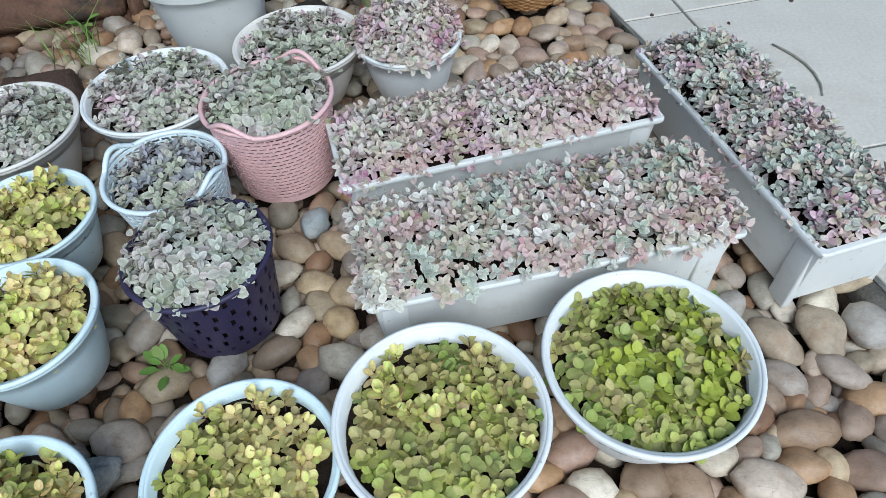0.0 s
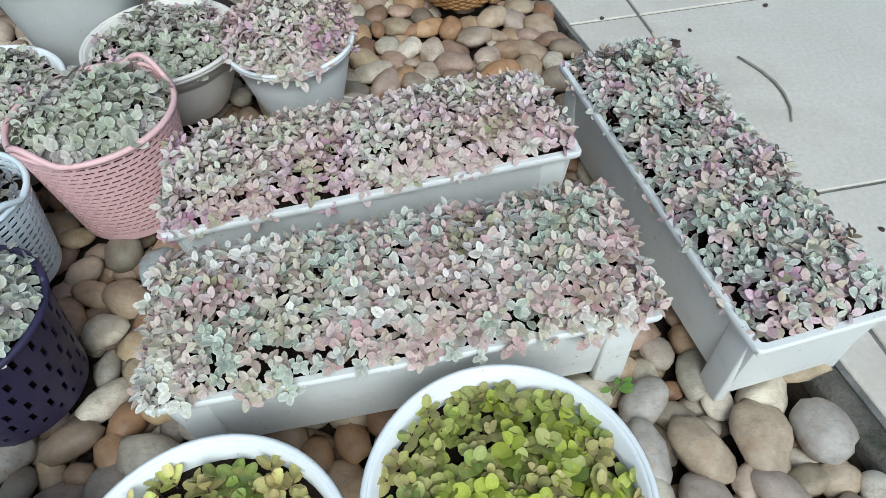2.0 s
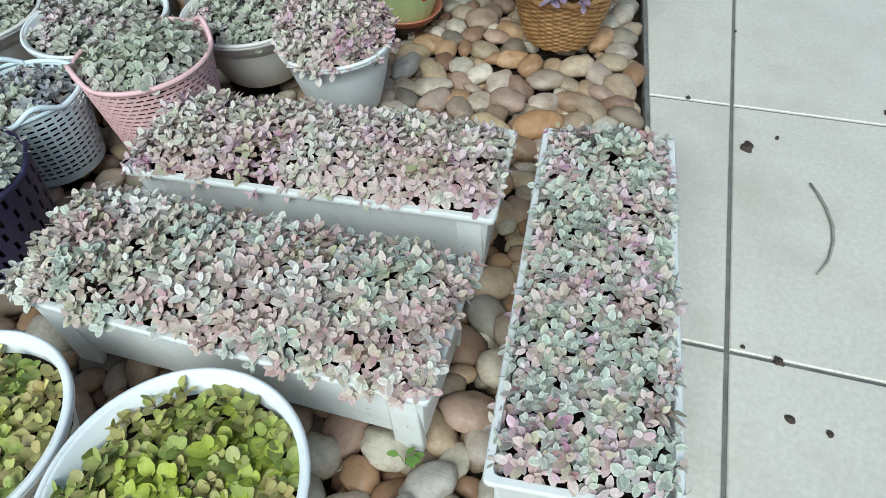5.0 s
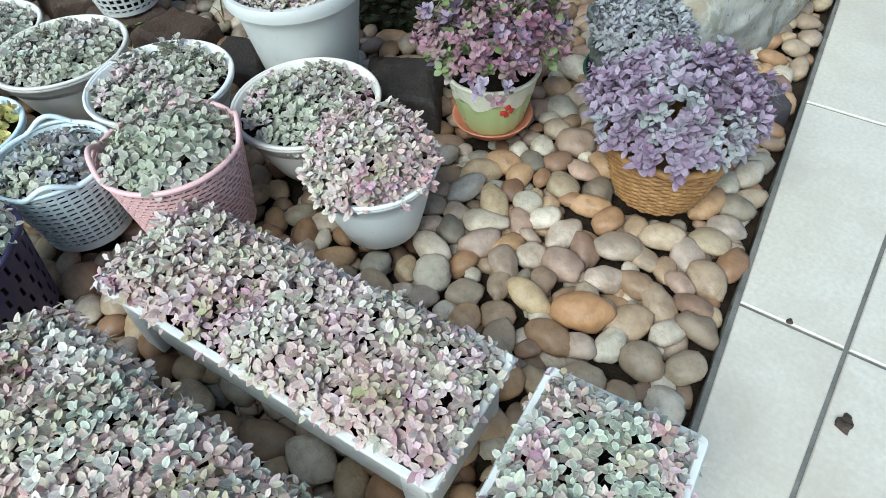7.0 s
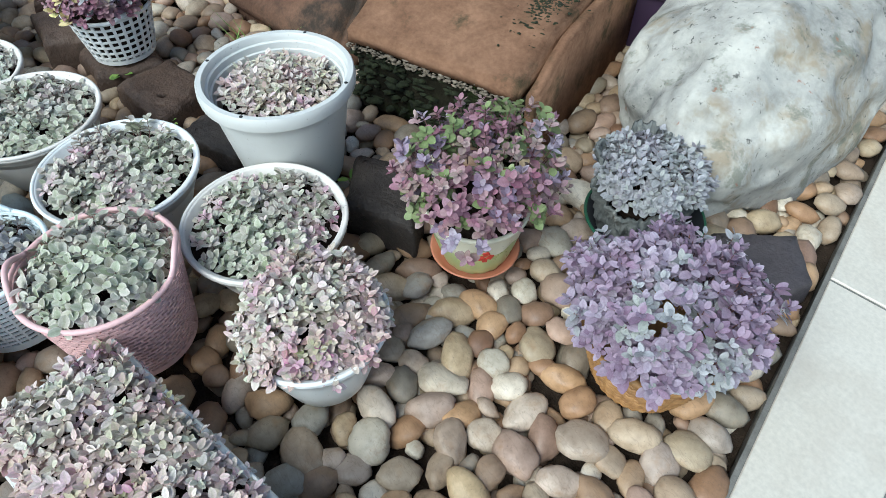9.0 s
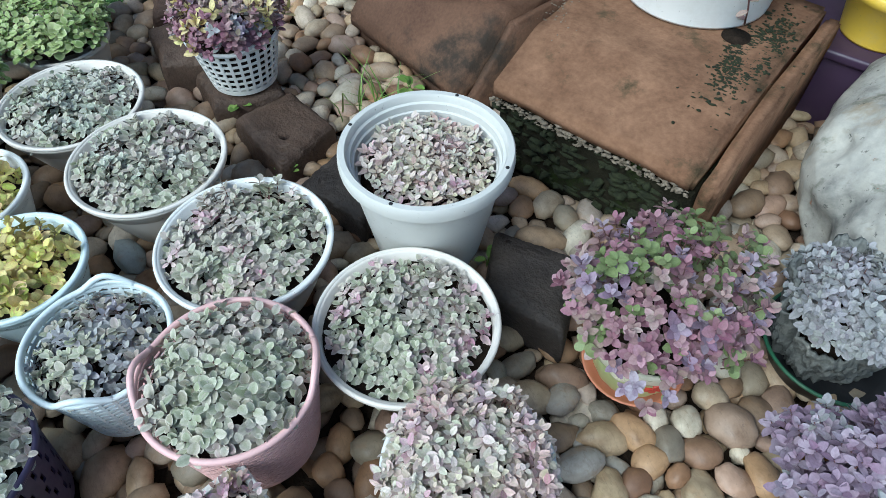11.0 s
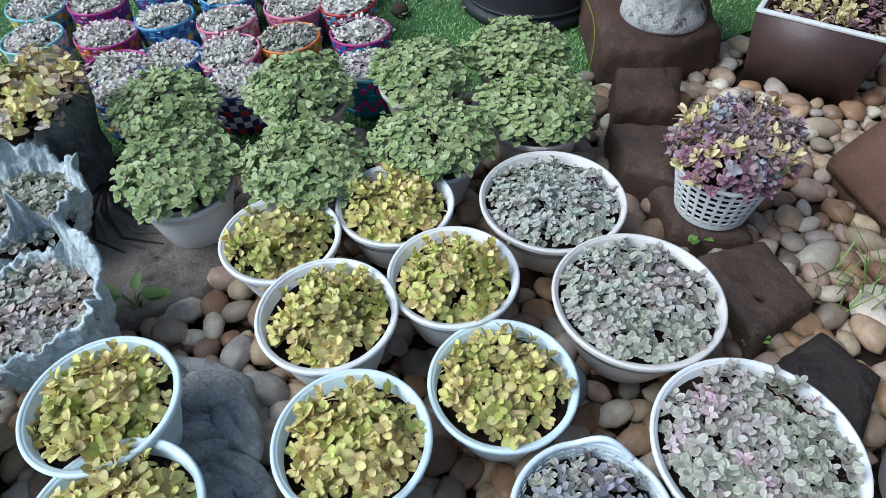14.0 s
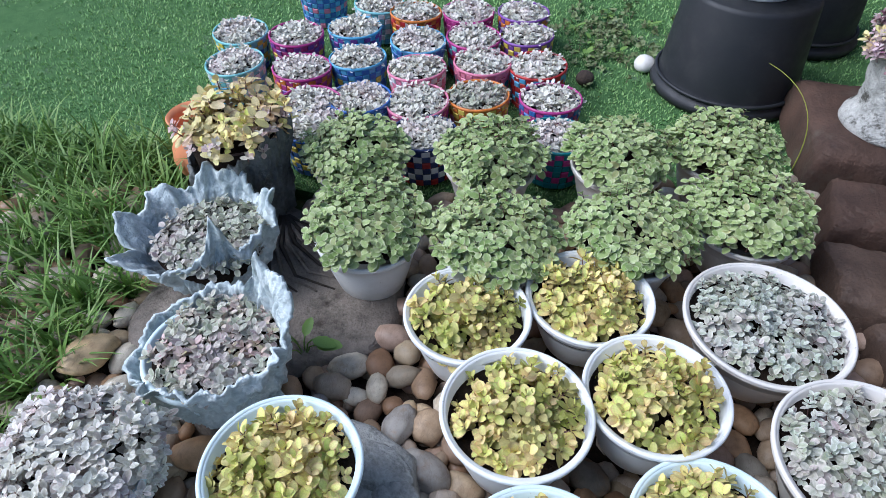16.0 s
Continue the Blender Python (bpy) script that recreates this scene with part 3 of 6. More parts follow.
def plant_round(owner, kinds, radius, z0, dome, gap, seed, tilt=0.9, drop=0.0, rough=0.004, overhang=1.0, singles=0, ball=2.2, skirt=1.06, thick=0.52, shag=0.22):
    """A plant over a disc or a dome, in the frame of its pot."""
    r = random.Random(seed)
    R = radius * overhang
    sites = []
    for x, y in spots(lambda x, y: x * x + y * y < R * R, -R, R, -R, R, gap, r):
        d = math.hypot(x, y) / R
        z = z0 + dome * (1 - d ** ball) - drop * max(0.0, d - 0.75) * 4 + r.uniform(-1, 1) * rough + rough * 1.6 * noise.noise((x * 24 + seed, y * 24, 2))
        lean = tilt * d * d * (0.5 if dome < 0.02 else 1.0) + r.uniform(-0.2, 0.2)
        sites.append((x, y, z, math.atan2(y, x), lean))
    # shorter shoots below, that close the gaps
    low = gap * 1.4
    for x, y in spots(lambda x, y: x * x + y * y < 0.66 * R * R, -R, R, -R, R, low, r):
        d = math.hypot(x, y) / R
        sites.append((x, y, z0 - 0.010 + dome * (1 - d ** ball), r.uniform(0, 6.28), r.uniform(0, 0.35)))
    if dome > 0.03:
        # a bush: shoots evenly over the face of a flattened ball
        sites = []
        tall = dome + drop
        area = math.pi * R * R * (1 + 1.1 * (tall / R) ** 1.3)
        n = int(area / (gap * gap * thick))
        for k in range(n):
            f = (k + 0.5) / n
            th = math.acos(1 - f * skirt)
            a = k * 2.39996 + r.uniform(-0.25, 0.25)
            s, c = math.sin(th) ** 0.85, math.cos(th)
            lump = 1 + shag * noise.noise((2.2 * math.cos(a) * s + seed, 2.2 * math.sin(a) * s, 1.5 * c)) + 0.6 * shag * noise.noise((6 * math.cos(a) * s, 6 * math.sin(a) * s, 5 * c + seed))
            x, y = R * s * lump * math.cos(a), R * s * lump * math.sin(a)
            z = z0 - drop + tall * max(c, -0.15) * lump + r.uniform(-1, 1) * rough
            sites.append((x, y, z, a, tilt * 0.75 * th / 1.57 + r.uniform(-0.25, 0.25)))
            if k % 5 < 2:
                sites.append((x * 0.74, y * 0.74, z0 - drop + (z - z0 + drop) * 0.78, a, tilt * 0.6 * th / 1.57))
    foliage(owner, kinds, sites, seed, singles)


# ---- pots ----
def bowl_profile(r, h, foot=0.62, lip=0.006, wall=0.003, inner=0.03):
    """Tapered bowl with a rolled rim; h is its height."""
    rb = r * foot
    return [(0.0, 0.002), (rb - 0.006, 0.002), (rb - 0.003, 0.0), (rb, 0.003), (rb + (r - lip - rb) * 0.42, h * 0.36), (rb + (r - lip - rb) * 0.78, h * 0.70), (r - lip, h - 0.012),
            (r - 0.001, h - 0.010), (r, h - 0.006), (r - 0.0015, h - 0.0015), (r - 0.004, h), (r - lip - wall, h - 0.002), (r - lip - wall - 0.002, h - inner), (0.0, h - inner - 0.002)]


def soil_disc(r, z):
    bm = bmesh.new()
    bmesh.ops.create_circle(bm, cap_ends=True, cap_tris=True, segments=32, radius=r)
    for v in bm.verts:
        v.co.z = z
    return bm


def bowl(x, y, r, h, base, mat, label, kinds, fol=0.88, sink=0.012, dome=0.006, gap=0.02, foot=0.62, seed=0, tip=(0, 0), group="", tilt=0.9, overhang=1.0, drop=0.0, rough=0.004, name="potted_plant", lip=0.006, singles=0, **more):
    """A round plastic pot, its soil and its plant; h is the rim's height over the paving, base that of its foot."""
    m = pose(x, y, base, tip[0], tip[1], (seed * 47) % 360)
    t = thing(name, m, label, "potted plant", group)
    tall = h - base
    pot = part("pot", lathe(bowl_profile(r, tall, foot, lip), 56), mat, t)
    part("rim", tube([((r - 0.0025) * math.cos(2 * math.pi * k / 72), (r - 0.0025) * math.sin(2 * math.pi * k / 72), tall - 0.002) for k in range(72)], 0.0034, 8, True), mat, pot)
    part("soil", soil_disc(r - lip - 0.004, tall - sink - 0.012), M_PEAT, t)
    plant_round(t, kinds, (r - lip) * fol, tall - sink + 0.006, dome, gap, seed, tilt, drop, rough, overhang, singles, **more)
    return t

# ---- ground, paving, edging ----
EDGE_AT, EDGE_SLOPE = (0.43, 1.262), -0.32     # the bed ends along this line


def edge_x(y):
    return EDGE_AT[0] + EDGE_SLOPE * (y - EDGE_AT[1])


def slab_sheet(name, pts, z0, z1, mat, label, smooth=False):
    bm = bmesh.new()
    f = bm.faces.new([bm.verts.new((x, y, z1)) for x, y in pts])
    g = bmesh.ops.extrude_face_region(bm, geom=[f])
    for v in g["geom"]:
        if isinstance(v, bmesh.types.BMVert):
            v.co.z = z0
    bmesh.ops.recalc_face_normals(bm, faces=bm.faces)
    ob = part(name, bm, mat, None, label, smooth)
    ob["kind"] = "structure"
    return ob


def ground_sheet():
    bm = bmesh.new()
    xs = [-60, -20, -8] + [-4 + 0.25 * i for i in range(25)] + [4, 8, 20, 60]
    ys = [-60, -20, -8, -4] + [-2 + 0.25 * i for i in range(22)] + [4, 8, 20, 60]
    vs = [[bm.verts.new((x, y, -0.045 + 0.012 * noise.noise((x * 2, y * 2, 0)) if abs(x) < 4 and abs(y) < 4 else -0.045)) for y in ys] for x in xs]
    for i in range(len(xs) - 1):
        for j in range(len(ys) - 1):
            bm.faces.new((vs[i][j], vs[i + 1][j], vs[i + 1][j + 1], vs[i][j + 1]))
    ob = part("ground", bm, M_EARTH, None, "dark bare garden earth with patches of moss")
    ob["kind"] = "structure"
    return ob


ground_sheet()
TILE_AXIS = math.atan2(0.205, 0.979)
TILE_O = (0.546, 1.383)
TU, TV = (math.cos(TILE_AXIS), math.sin(TILE_AXIS)), (-math.sin(TILE_AXIS), math.cos(TILE_AXIS))
TILE, JOINT = 0.503, 0.006


def clip_poly(pts, off):
    """Keep what lies on the paving's side of the edging."""
    def side(p):
        return (p[0] - edge_x(p[1])) - off
    out = []
    for a, b in zip(pts, pts[1:] + pts[:1]):
        sa, sb = side(a), side(b)
        if sa >= 0:
            out.append(a)
        if (sa < 0) != (sb < 0):
            k = sa / (sa - sb)
            out.append((a[0] + k * (b[0] - a[0]), a[1] + k * (b[1] - a[1])))
    return out


pavement = slab_sheet("pavement", [(edge_x(-3.0) + 0.004, -3.0), (7.0, -3.0), (7.0, 7.0), (edge_x(7.0) + 0.004, 7.0)], -0.12, -0.0035, M_GROUT, "pale terrace paving with dark sunk joints")


def tile_mesh(pts):
    bm = bmesh.new()
    top = [bm.verts.new((x, y, 0.0)) for x, y in pts]
    f = bm.faces.new(top)
    g = bmesh.ops.extrude_face_region(bm, geom=[f])
    for v in g["geom"]:
        if isinstance(v, bmesh.types.BMVert):
            v.co.z = -0.009
    bmesh.ops.recalc_face_normals(bm, faces=bm.faces)
    bmesh.ops.bevel(bm, geom=[e for e in bm.edges if all(abs(v.co.z) < 1e-5 for v in e.verts)], offset=0.0015, segments=1, affect="EDGES")
    return bm


for i in range(-2, 10):
    for j in range(-7, 8):
        q = []
        for du, dv in ((0, 0), (1, 0), (1, 1), (0, 1)):
            a, b = (i + du) * TILE + (JOINT / 2 if du == 0 else -JOINT / 2), (j + dv) * TILE + (JOINT / 2 if dv == 0 else -JOINT / 2)
            q.append((TILE_O[0] + a * TU[0] + b * TV[0], TILE_O[1] + a * TU[1] + b * TV[1]))
        q = clip_poly(q, 0.012)
        if len(q) >= 3 and max(p[0] for p in q) - min(p[0] for p in q) > 0.02:
            part("tile", tile_mesh(q), M_TILE, pavement, smooth=False)


def edging():
    bm = bmesh.new()
    r = random.Random(3)
    n = 120
    lines = []
    for k in range(n + 1):
        y = -3.0 + 10.0 * k / n
        w = 0.040 + r.uniform(-0.005, 0.005) if y < 0.95 else 0.007 + r.uniform(-0.002, 0.003)
        zt = -0.004 + r.uniform(-0.003, 0.002)
        x = edge_x(y) + 0.010
        lines.append([bm.verts.new(p) for p in ((x, y, -0.12), (x, y, zt), (x - w * 0.9, y, zt - 0.001), (x - w, y, zt - 0.006), (x - w, y, -0.12))])
    for a, b in zip(lines, lines[1:]):
        for i in range(4):
            bm.faces.new((a[i], b[i], b[i + 1], a[i + 1]))
    bmesh.ops.recalc_face_normals(bm, faces=bm.faces)
    ob = part("kerb", bm, M_KERB, None, "dark weathered concrete edging beside the paving")
    ob["kind"] = "structure"


edging()

# added wall, never in view: blocks sky so the far side of the bed darkens
slab_sheet("wall_north", [(-7.0, 2.85), (0.0, 2.85), (0.0, 3.05), (-7.0, 3.05)], -0.1, 3.4, M_RENDER, "plain dark wall out of view, added to shade the bed")

# lawn mat and its blades
LAWN = [(-1.33, -1.9), (-1.30, -0.30), (-1.26, 0.0), (-1.30, 0.55), (-1.42, 0.70), (-1.50, 1.05), (-1.75, 1.6), (-5.0, 1.9), (-5.0, -1.9)]


def in_poly(x, y, poly):
    inside = False
    for (x0, y0), (x1, y1) in zip(poly, poly[1:] + poly[:1]):
        if (y0 > y) != (y1 > y) and x < x0 + (y - y0) / (y1 - y0) * (x1 - x0):
            inside = not inside
    return inside


lawn = slab_sheet("lawn", LAWN, -0.06, -0.018, M_TURF, "flat green turf lawn")


def blades(name, count, place, height, width, bend, mat, label, seed, parent=None):
    """Many single curved blades as one mesh."""
    r = random.Random(seed)
    verts, faces, uvs = [], [], []
    for _ in range(count):
        x, y, z = place(r)
        h, a = height(r), r.uniform(0, 6.28)
        w, b = width * r.uniform(0.7, 1.2), bend * r.uniform(0.2, 1.1) * h
        c, s = math.cos(a), math.sin(a)
        k = len(verts)
        for f in (0.0, 0.5, 1.0):
            ww = w * (1 - 0.92 * f * f) * 0.5
            ox, oz = b * f * f, h * f * (1 - 0.35 * bend * f)
            verts.append((x + c * ox - s * ww, y + s * ox + c * ww, z + oz))
            verts.append((x + c * ox + s * ww, y + s * ox - c * ww, z + oz))
        faces += [(k, k + 1, k + 3, k + 2), (k + 2, k + 3, k + 5, k + 4)]
    me = bpy.data.meshes.new(name)
    me.from_pydata(verts, [], faces)
    me.materials.append(mat)
    me.uv_layers.new(name="UVMap")
    me.polygons.foreach_set("use_smooth", [True] * len(me.polygons))
    ob = new(name, me)
    ob.parent = parent
    ob["kind"] = "stuff"
    return tagged(ob, label)


def lawn_spot(r):
    while True:
        x = -1.25 - 2.4 * r.random() ** 1.3
        y = r.uniform(-1.9, 1.6)
        worn = math.hypot((x + 1.90) / 0.26, (y + 1.22) / 0.28) + 0.5 * noise.noise((x * 14, y * 14, 5))
        if in_poly(x, y, LAWN) and r.random() < 0.25 + (worn - 0.6) * 1.2:
            return x, y, -0.019


blades("turf", 110000, lawn_spot, lambda r: r.uniform(0.006, 0.015), 0.0034, 0.9, L_TURF, "short dense green turf blades", 11)


def tussocks(count, seed):
    """Bent blades fanning out of many small tufts, as one mesh."""
    r = random.Random(seed)
    verts, faces = [], []
    for _ in range(count):
        while True:
            x, y = r.uniform(-1.34, -0.48), r.uniform(-1.1, -0.17)
            if y < -0.24 - 0.12 * (x + 1.0) and noise.noise((x * 9, y * 9, 3)) > -0.12 - 0.8 * max(0.0, -1.0 - x) - 0.4 * max(0.0, -0.6 - y):
                break
        strong = r.uniform(0.6, 1.15)
        for _ in range(r.randint(7, 15)):
            a, h = r.uniform(0, 6.28), strong * r.uniform(0.06, 0.155)
            out, w = h * r.uniform(0.25, 1.0), r.uniform(0.0040, 0.0068)
            c, q = math.cos(a), math.sin(a)
            px, py, twist = x + r.gauss(0, 0.008), y + r.gauss(0, 0.008), r.uniform(-0.5, 0.5)
            k = len(verts)
            for f in (0.0, 0.3, 0.6, 0.85, 1.0):
                ww = w * (0.75 + 0.5 * f) * (1 - f ** 3) * 0.5 + 0.0002
                d, z = out * f ** 1.6, h * (f - 0.42 * f * f * out / h)
                sx, sy = -q + twist * f * c, c + twist * f * q
                verts.append((px + c * d + sx * ww, py + q * d + sy * ww, z - 0.022))
                verts.append((px + c * d - sx * ww, py + q * d - sy * ww, z - 0.022 + 0.3 * ww))
            faces += [(k + 2 * i, k + 2 * i + 1, k + 2 * i + 3, k + 2 * i + 2) for i in range(4)]
    me = bpy.data.meshes.new("grass")
    me.from_pydata(verts, [], faces)
    me.materials.append(L_GRASS)
    me.uv_layers.new(name="UVMap")
    me.polygons.foreach_set("use_smooth", [True] * len(me.polygons))
    ob = new("grass", me)
    ob["kind"] = "stuff"
    return tagged(ob, "long uncut green grass growing between stones")


tussocks(600, 12)

# ---- planting troughs ----
NARROW = [leaf_style(L_PINK, 0.0165, 0.0100, 6, 0.35, 0.45, 1)]
MAUVE = [leaf_style(L_MAUVE, 0.0160, 0.0096, 6, 0.35, 0.45, 2)]
SAGE = [leaf_style(L_SAGE, 0.0165, 0.0120, 6, 0.34, 0.75, 3)]
BROAD = [leaf_style(L_SAGE, 0.0195, 0.0148, 5, 0.34, 0.8, 17)]
PALES = [leaf_style(L_PALE, 0.0165, 0.0112, 6, 0.34, 0.6, 14)]
GREYS = [leaf_style(L_GREY, 0.0150, 0.0102, 6, 0.34, 0.6, 4)]
YELLOWS = [leaf_style(L_YELLOW, 0.0200, 0.0145, 6, 0.55, 0.9, 5, 0.6)]
OLIVES = [leaf_style(L_OLIVE, 0.0185, 0.0135, 6, 0.42, 0.75, 6)]
LIMES = [leaf_style(L_LIME, 0.0210, 0.0165, 6, 0.38, 0.9, 7)]
BRIGHTS = [leaf_style(L_BRIGHT, 0.0215, 0.0170, 6, 0.36, 0.9, 16)]
GREENS = [leaf_style(L_GREEN, 0.0178, 0.0148, 4, 0.20, 0.8, 8, 0.5)]
PURPLES = [leaf_style(L_PURPLE, 0.0178, 0.0112, 7, 0.45, 0.5, 9)]
MAGENTAS = [leaf_style(L_MAGENTA, 0.0158, 0.0108, 6, 0.42, 0.55, 10)]
LILACS = [leaf_style(L_LILAC, 0.0160, 0.0098, 6, 0.38, 0.5, 11)]
DRIES = [leaf_style(L_DRY, 0.0250, 0.0130, 6, 0.55, 0.6, 12, 0.7)]
HERBS = [leaf_style(L_HERB, 0.0165, 0.0135, 5, 0.32, 0.75, 15)]
FADED = [leaf_style(L_DRY, 0.0300, 0.0180, 6, 0.30, 0.75, 13, 0.6)]


def trough_shell(L, Wd, H):
    """Open box, tapered, with a folded rim."""
    bm = bmesh.new()
    def ring(l, w, z, c=0.006):
        pts = []
        for sx, sy in ((1, 1), (-1, 1), (-1, -1), (1, -1)):
            for k in range(3):
                a = math.atan2(sy, sx) - math.pi / 4 + k * math.pi / 4
                pts.append(bm.verts.new((sx * (l / 2 - c) + c * math.cos(a), sy * (w / 2 - c) + c * math.sin(a), z)))
        return pts
    rs = [ring(L - 0.035, Wd - 0.035, 0.002), ring(L - 0.034, Wd - 0.034, 0.0), ring(L - 0.016, Wd - 0.016, H - 0.011), ring(L - 0.002, Wd - 0.002, H - 0.010), ring(L, Wd, H - 0.007),
          ring(L, Wd, H - 0.002), ring(L - 0.003, Wd - 0.003, H), ring(L - 0.016, Wd - 0.016, H), ring(L - 0.019, Wd - 0.019, H - 0.003), ring(L - 0.026, Wd - 0.026, H - 0.045)]
    for a, b in zip(rs, rs[1:]):
        for i in range(12):
            j = (i + 1) % 12
            bm.faces.new((a[i], a[j], b[j], b[i]))
    bm.faces.new(rs[0][::-1])
    bm.faces.new(rs[-1])
    bmesh.ops.recalc_face_normals(bm, faces=bm.faces)
    return bm


def trough(corner, along, L, Wd, rim, kinds, label, seed, hump=0.02, spill=0.004, ends=0.001):
    """A long white planting trough; corner: its front left rim corner, along: its heading in degrees."""
    a = radians(along)
    cx = corner[0] + math.cos(a) * L / 2 - math.sin(a) * Wd / 2
    cy = corner[1] + math.sin(a) * L / 2 + math.cos(a) * Wd / 2
    base = 0.022
    t = thing("planting_trough", pose(cx, cy, base, 0, 0, along), label, "planter", "planting troughs")
    H = rim - base
    sharp(part("trough", trough_shell(L, Wd, H - 0.0), M_AGED, t), 40)
    for sx in (-1, 1):
        for sy in (-1, 1):
            x, y = sx * (L / 2 - 0.034), sy * (Wd / 2 - 0.0155)
            part("leg", box(x - 0.017, x + 0.017, y - 0.007, y + 0.007, -0.02, H - 0.012, 0.003), M_AGED, t)
    bm = box(-L / 2 + 0.016, L / 2 - 0.016, -Wd / 2 + 0.016, Wd / 2 - 0.016, H - 0.03, H - 0.012)
    part("soil", bm, M_PEAT, t)
    r = random.Random(seed)
    hx, hy = L / 2 + ends, Wd / 2 + spill
    sites = []
    for x, y in spots(lambda x, y: abs(x) < hx and abs(y) < hy, -hx, hx, -hy, hy, 0.0144, r):
        ex, ey = abs(x) / hx, abs(y) / hy
        z = H + 0.006 + hump * (1 - ey ** 3.5) * (1 - ex ** 10) + 0.010 * noise.noise((x * 13 + seed, y * 13, 1)) + r.uniform(-0.007, 0.006) - 0.006 * ey ** 8
        lx_, ly_ = 0.7 * (x / hx) ** 9 + r.uniform(-0.22, 0.22), 0.85 * (y / hy) ** 3 + r.uniform(-0.22, 0.22)
        sites.append((x, y, z, math.atan2(ly_, lx_), math.hypot(lx_, ly_)))
    for x, y in spots(lambda x, y: abs(x) < hx - 0.012 and abs(y) < hy - 0.014, -hx, hx, -hy, hy, 0.0240, r):
        sites.append((x, y, H - 0.003 + hump * (1 - (abs(y) / hy) ** 3.5), r.uniform(0, 6.28), r.uniform(0, 0.35)))
    foliage(t, kinds, sites, seed, 300, 0.03)
    return t


trough((-0.083, 0.499), 11.8, 0.497, 0.174, 0.142, PALES + NARROW + NARROW + NARROW + GREYS, "long white plastic trough overflowing with pale pink trailing plants", 1, 0.036, 0.009, 0.008)
trough((-0.133, 0.712), 15.3, 0.506, 0.172, 0.137, NARROW + NARROW + MAUVE + MAUVE, "long white plastic trough of pinkish grey trailing plants", 2, 0.028, 0.001, -0.002)
trough((0.643, 0.607), 106.6, 0.488, 0.170, 0.142, MAUVE + GREYS + NARROW + MAUVE + GREYS, "long white plastic trough of mauve leaves beside the paving", 3, 0.028, -0.001, -0.007)

# ---- round pots ----
G_YEL, G_WHITE, G_GREEN = "yellow plants in white bowls", "pale plants in wide bowls", "bushy green plants"
POTS = []


def put(x, y, r, h, base, *a, **k):
    POTS.append((x, y, r * k.get("foot", 0.62)))
    return bowl(x, y, r, h, base, *a, **k)


for n, (x, y, r, h, mt) in enumerate([(-0.856, 0.362, 0.095, 0.142, M_WHITE), (-0.928, 0.541, 0.098, 0.136, M_WHITE), (-0.696, 0.45, 0.099, 0.154, M_WHITE), (-0.761, 0.629, 0.097, 0.146, M_WHITE),
                                      (-0.506, 0.495, 0.096, 0.154, M_SKYTINTED), (-0.581, 0.684, 0.097, 0.142, M_SKYTINTED), (-0.561, 0.188, 0.095, 0.174, M_SKYTINTED), (-0.417, 0.243, 0.098, 0.166, M_SKYTINTED)]):
    put(x, y, r, h, 0.034 if n < 6 else 0.052, mt, "white plastic bowl of yellow-green succulent leaves", YELLOWS + YELLOWS + YELLOWS + OLIVES, 0.93, 0.014, 0.022, 0.0168, 0.64, 20 + n, group=G_YEL, rough=0.014, singles=300 if n in (2, 4, 5, 6) else 0)
put(-0.202, 0.316, 0.104, 0.128, 0.02, M_SKYTINTED, "white plastic bowl of yellow-green succulent leaves", OLIVES + YELLOWS, 0.92, 0.010, 0.012, 0.0195, 0.64, 30, group=G_YEL, rough=0.007, singles=300)
put(0.007, 0.364, 0.117, 0.141, 0.02, M_WHITE, "white plastic bowl of dull olive and yellow leaves", YELLOWS + OLIVES + OLIVES + LIMES, 0.92, 0.016, 0.006, 0.0185, 0.64, 31, group=G_YEL, rough=0.006, singles=300)
put(0.242, 0.428, 0.121, 0.141, 0.02, M_WHITE, "white plastic bowl of bright lime-green leaves", LIMES + OLIVES + LIMES + BRIGHTS, 0.94, 0.018, 0.006, 0.0182, 0.64, 32, group=G_YEL, rough=0.006, singles=300)
for n, (x, y, r, h) in enumerate([(-0.254, 1.120, 0.121, 0.134), (-0.477, 0.976, 0.124, 0.141), (-0.71, 0.891, 0.122, 0.14), (-0.93, 0.804, 0.122, 0.129)]):
    put(x, y, r, h, 0.018, M_CREAM if n != 1 else M_WHITE, "wide cream plastic bowl of pale sage-green leaves", (SAGE + MAUVE, SAGE + SAGE + MAUVE, SAGE + SAGE + GREYS, SAGE + GREYS + GREYS)[n], 0.94, 0.007, 0.012, 0.0160, 0.60, 40 + n, group=G_WHITE, rough=0.008)
put(-0.049, 1.094, 0.096, 0.146, 0.02, M_WHITE, "white plastic pot with a dome of pale pink leaves", NARROW + MAUVE, 1.0, 0.002, 0.052, 0.0160, 0.62, 50, tilt=1.0, overhang=1.03, drop=0.004, singles=300)
put(-0.53, -0.085, 0.10, 0.125, 0.01, M_SKYTINTED, "pale blue plastic pot with a dome of pinkish white leaves", PALES, 1.0, 0.004, 0.055, 0.0175, 0.62, 51, tilt=1.0, overhang=1.2, drop=0.015)


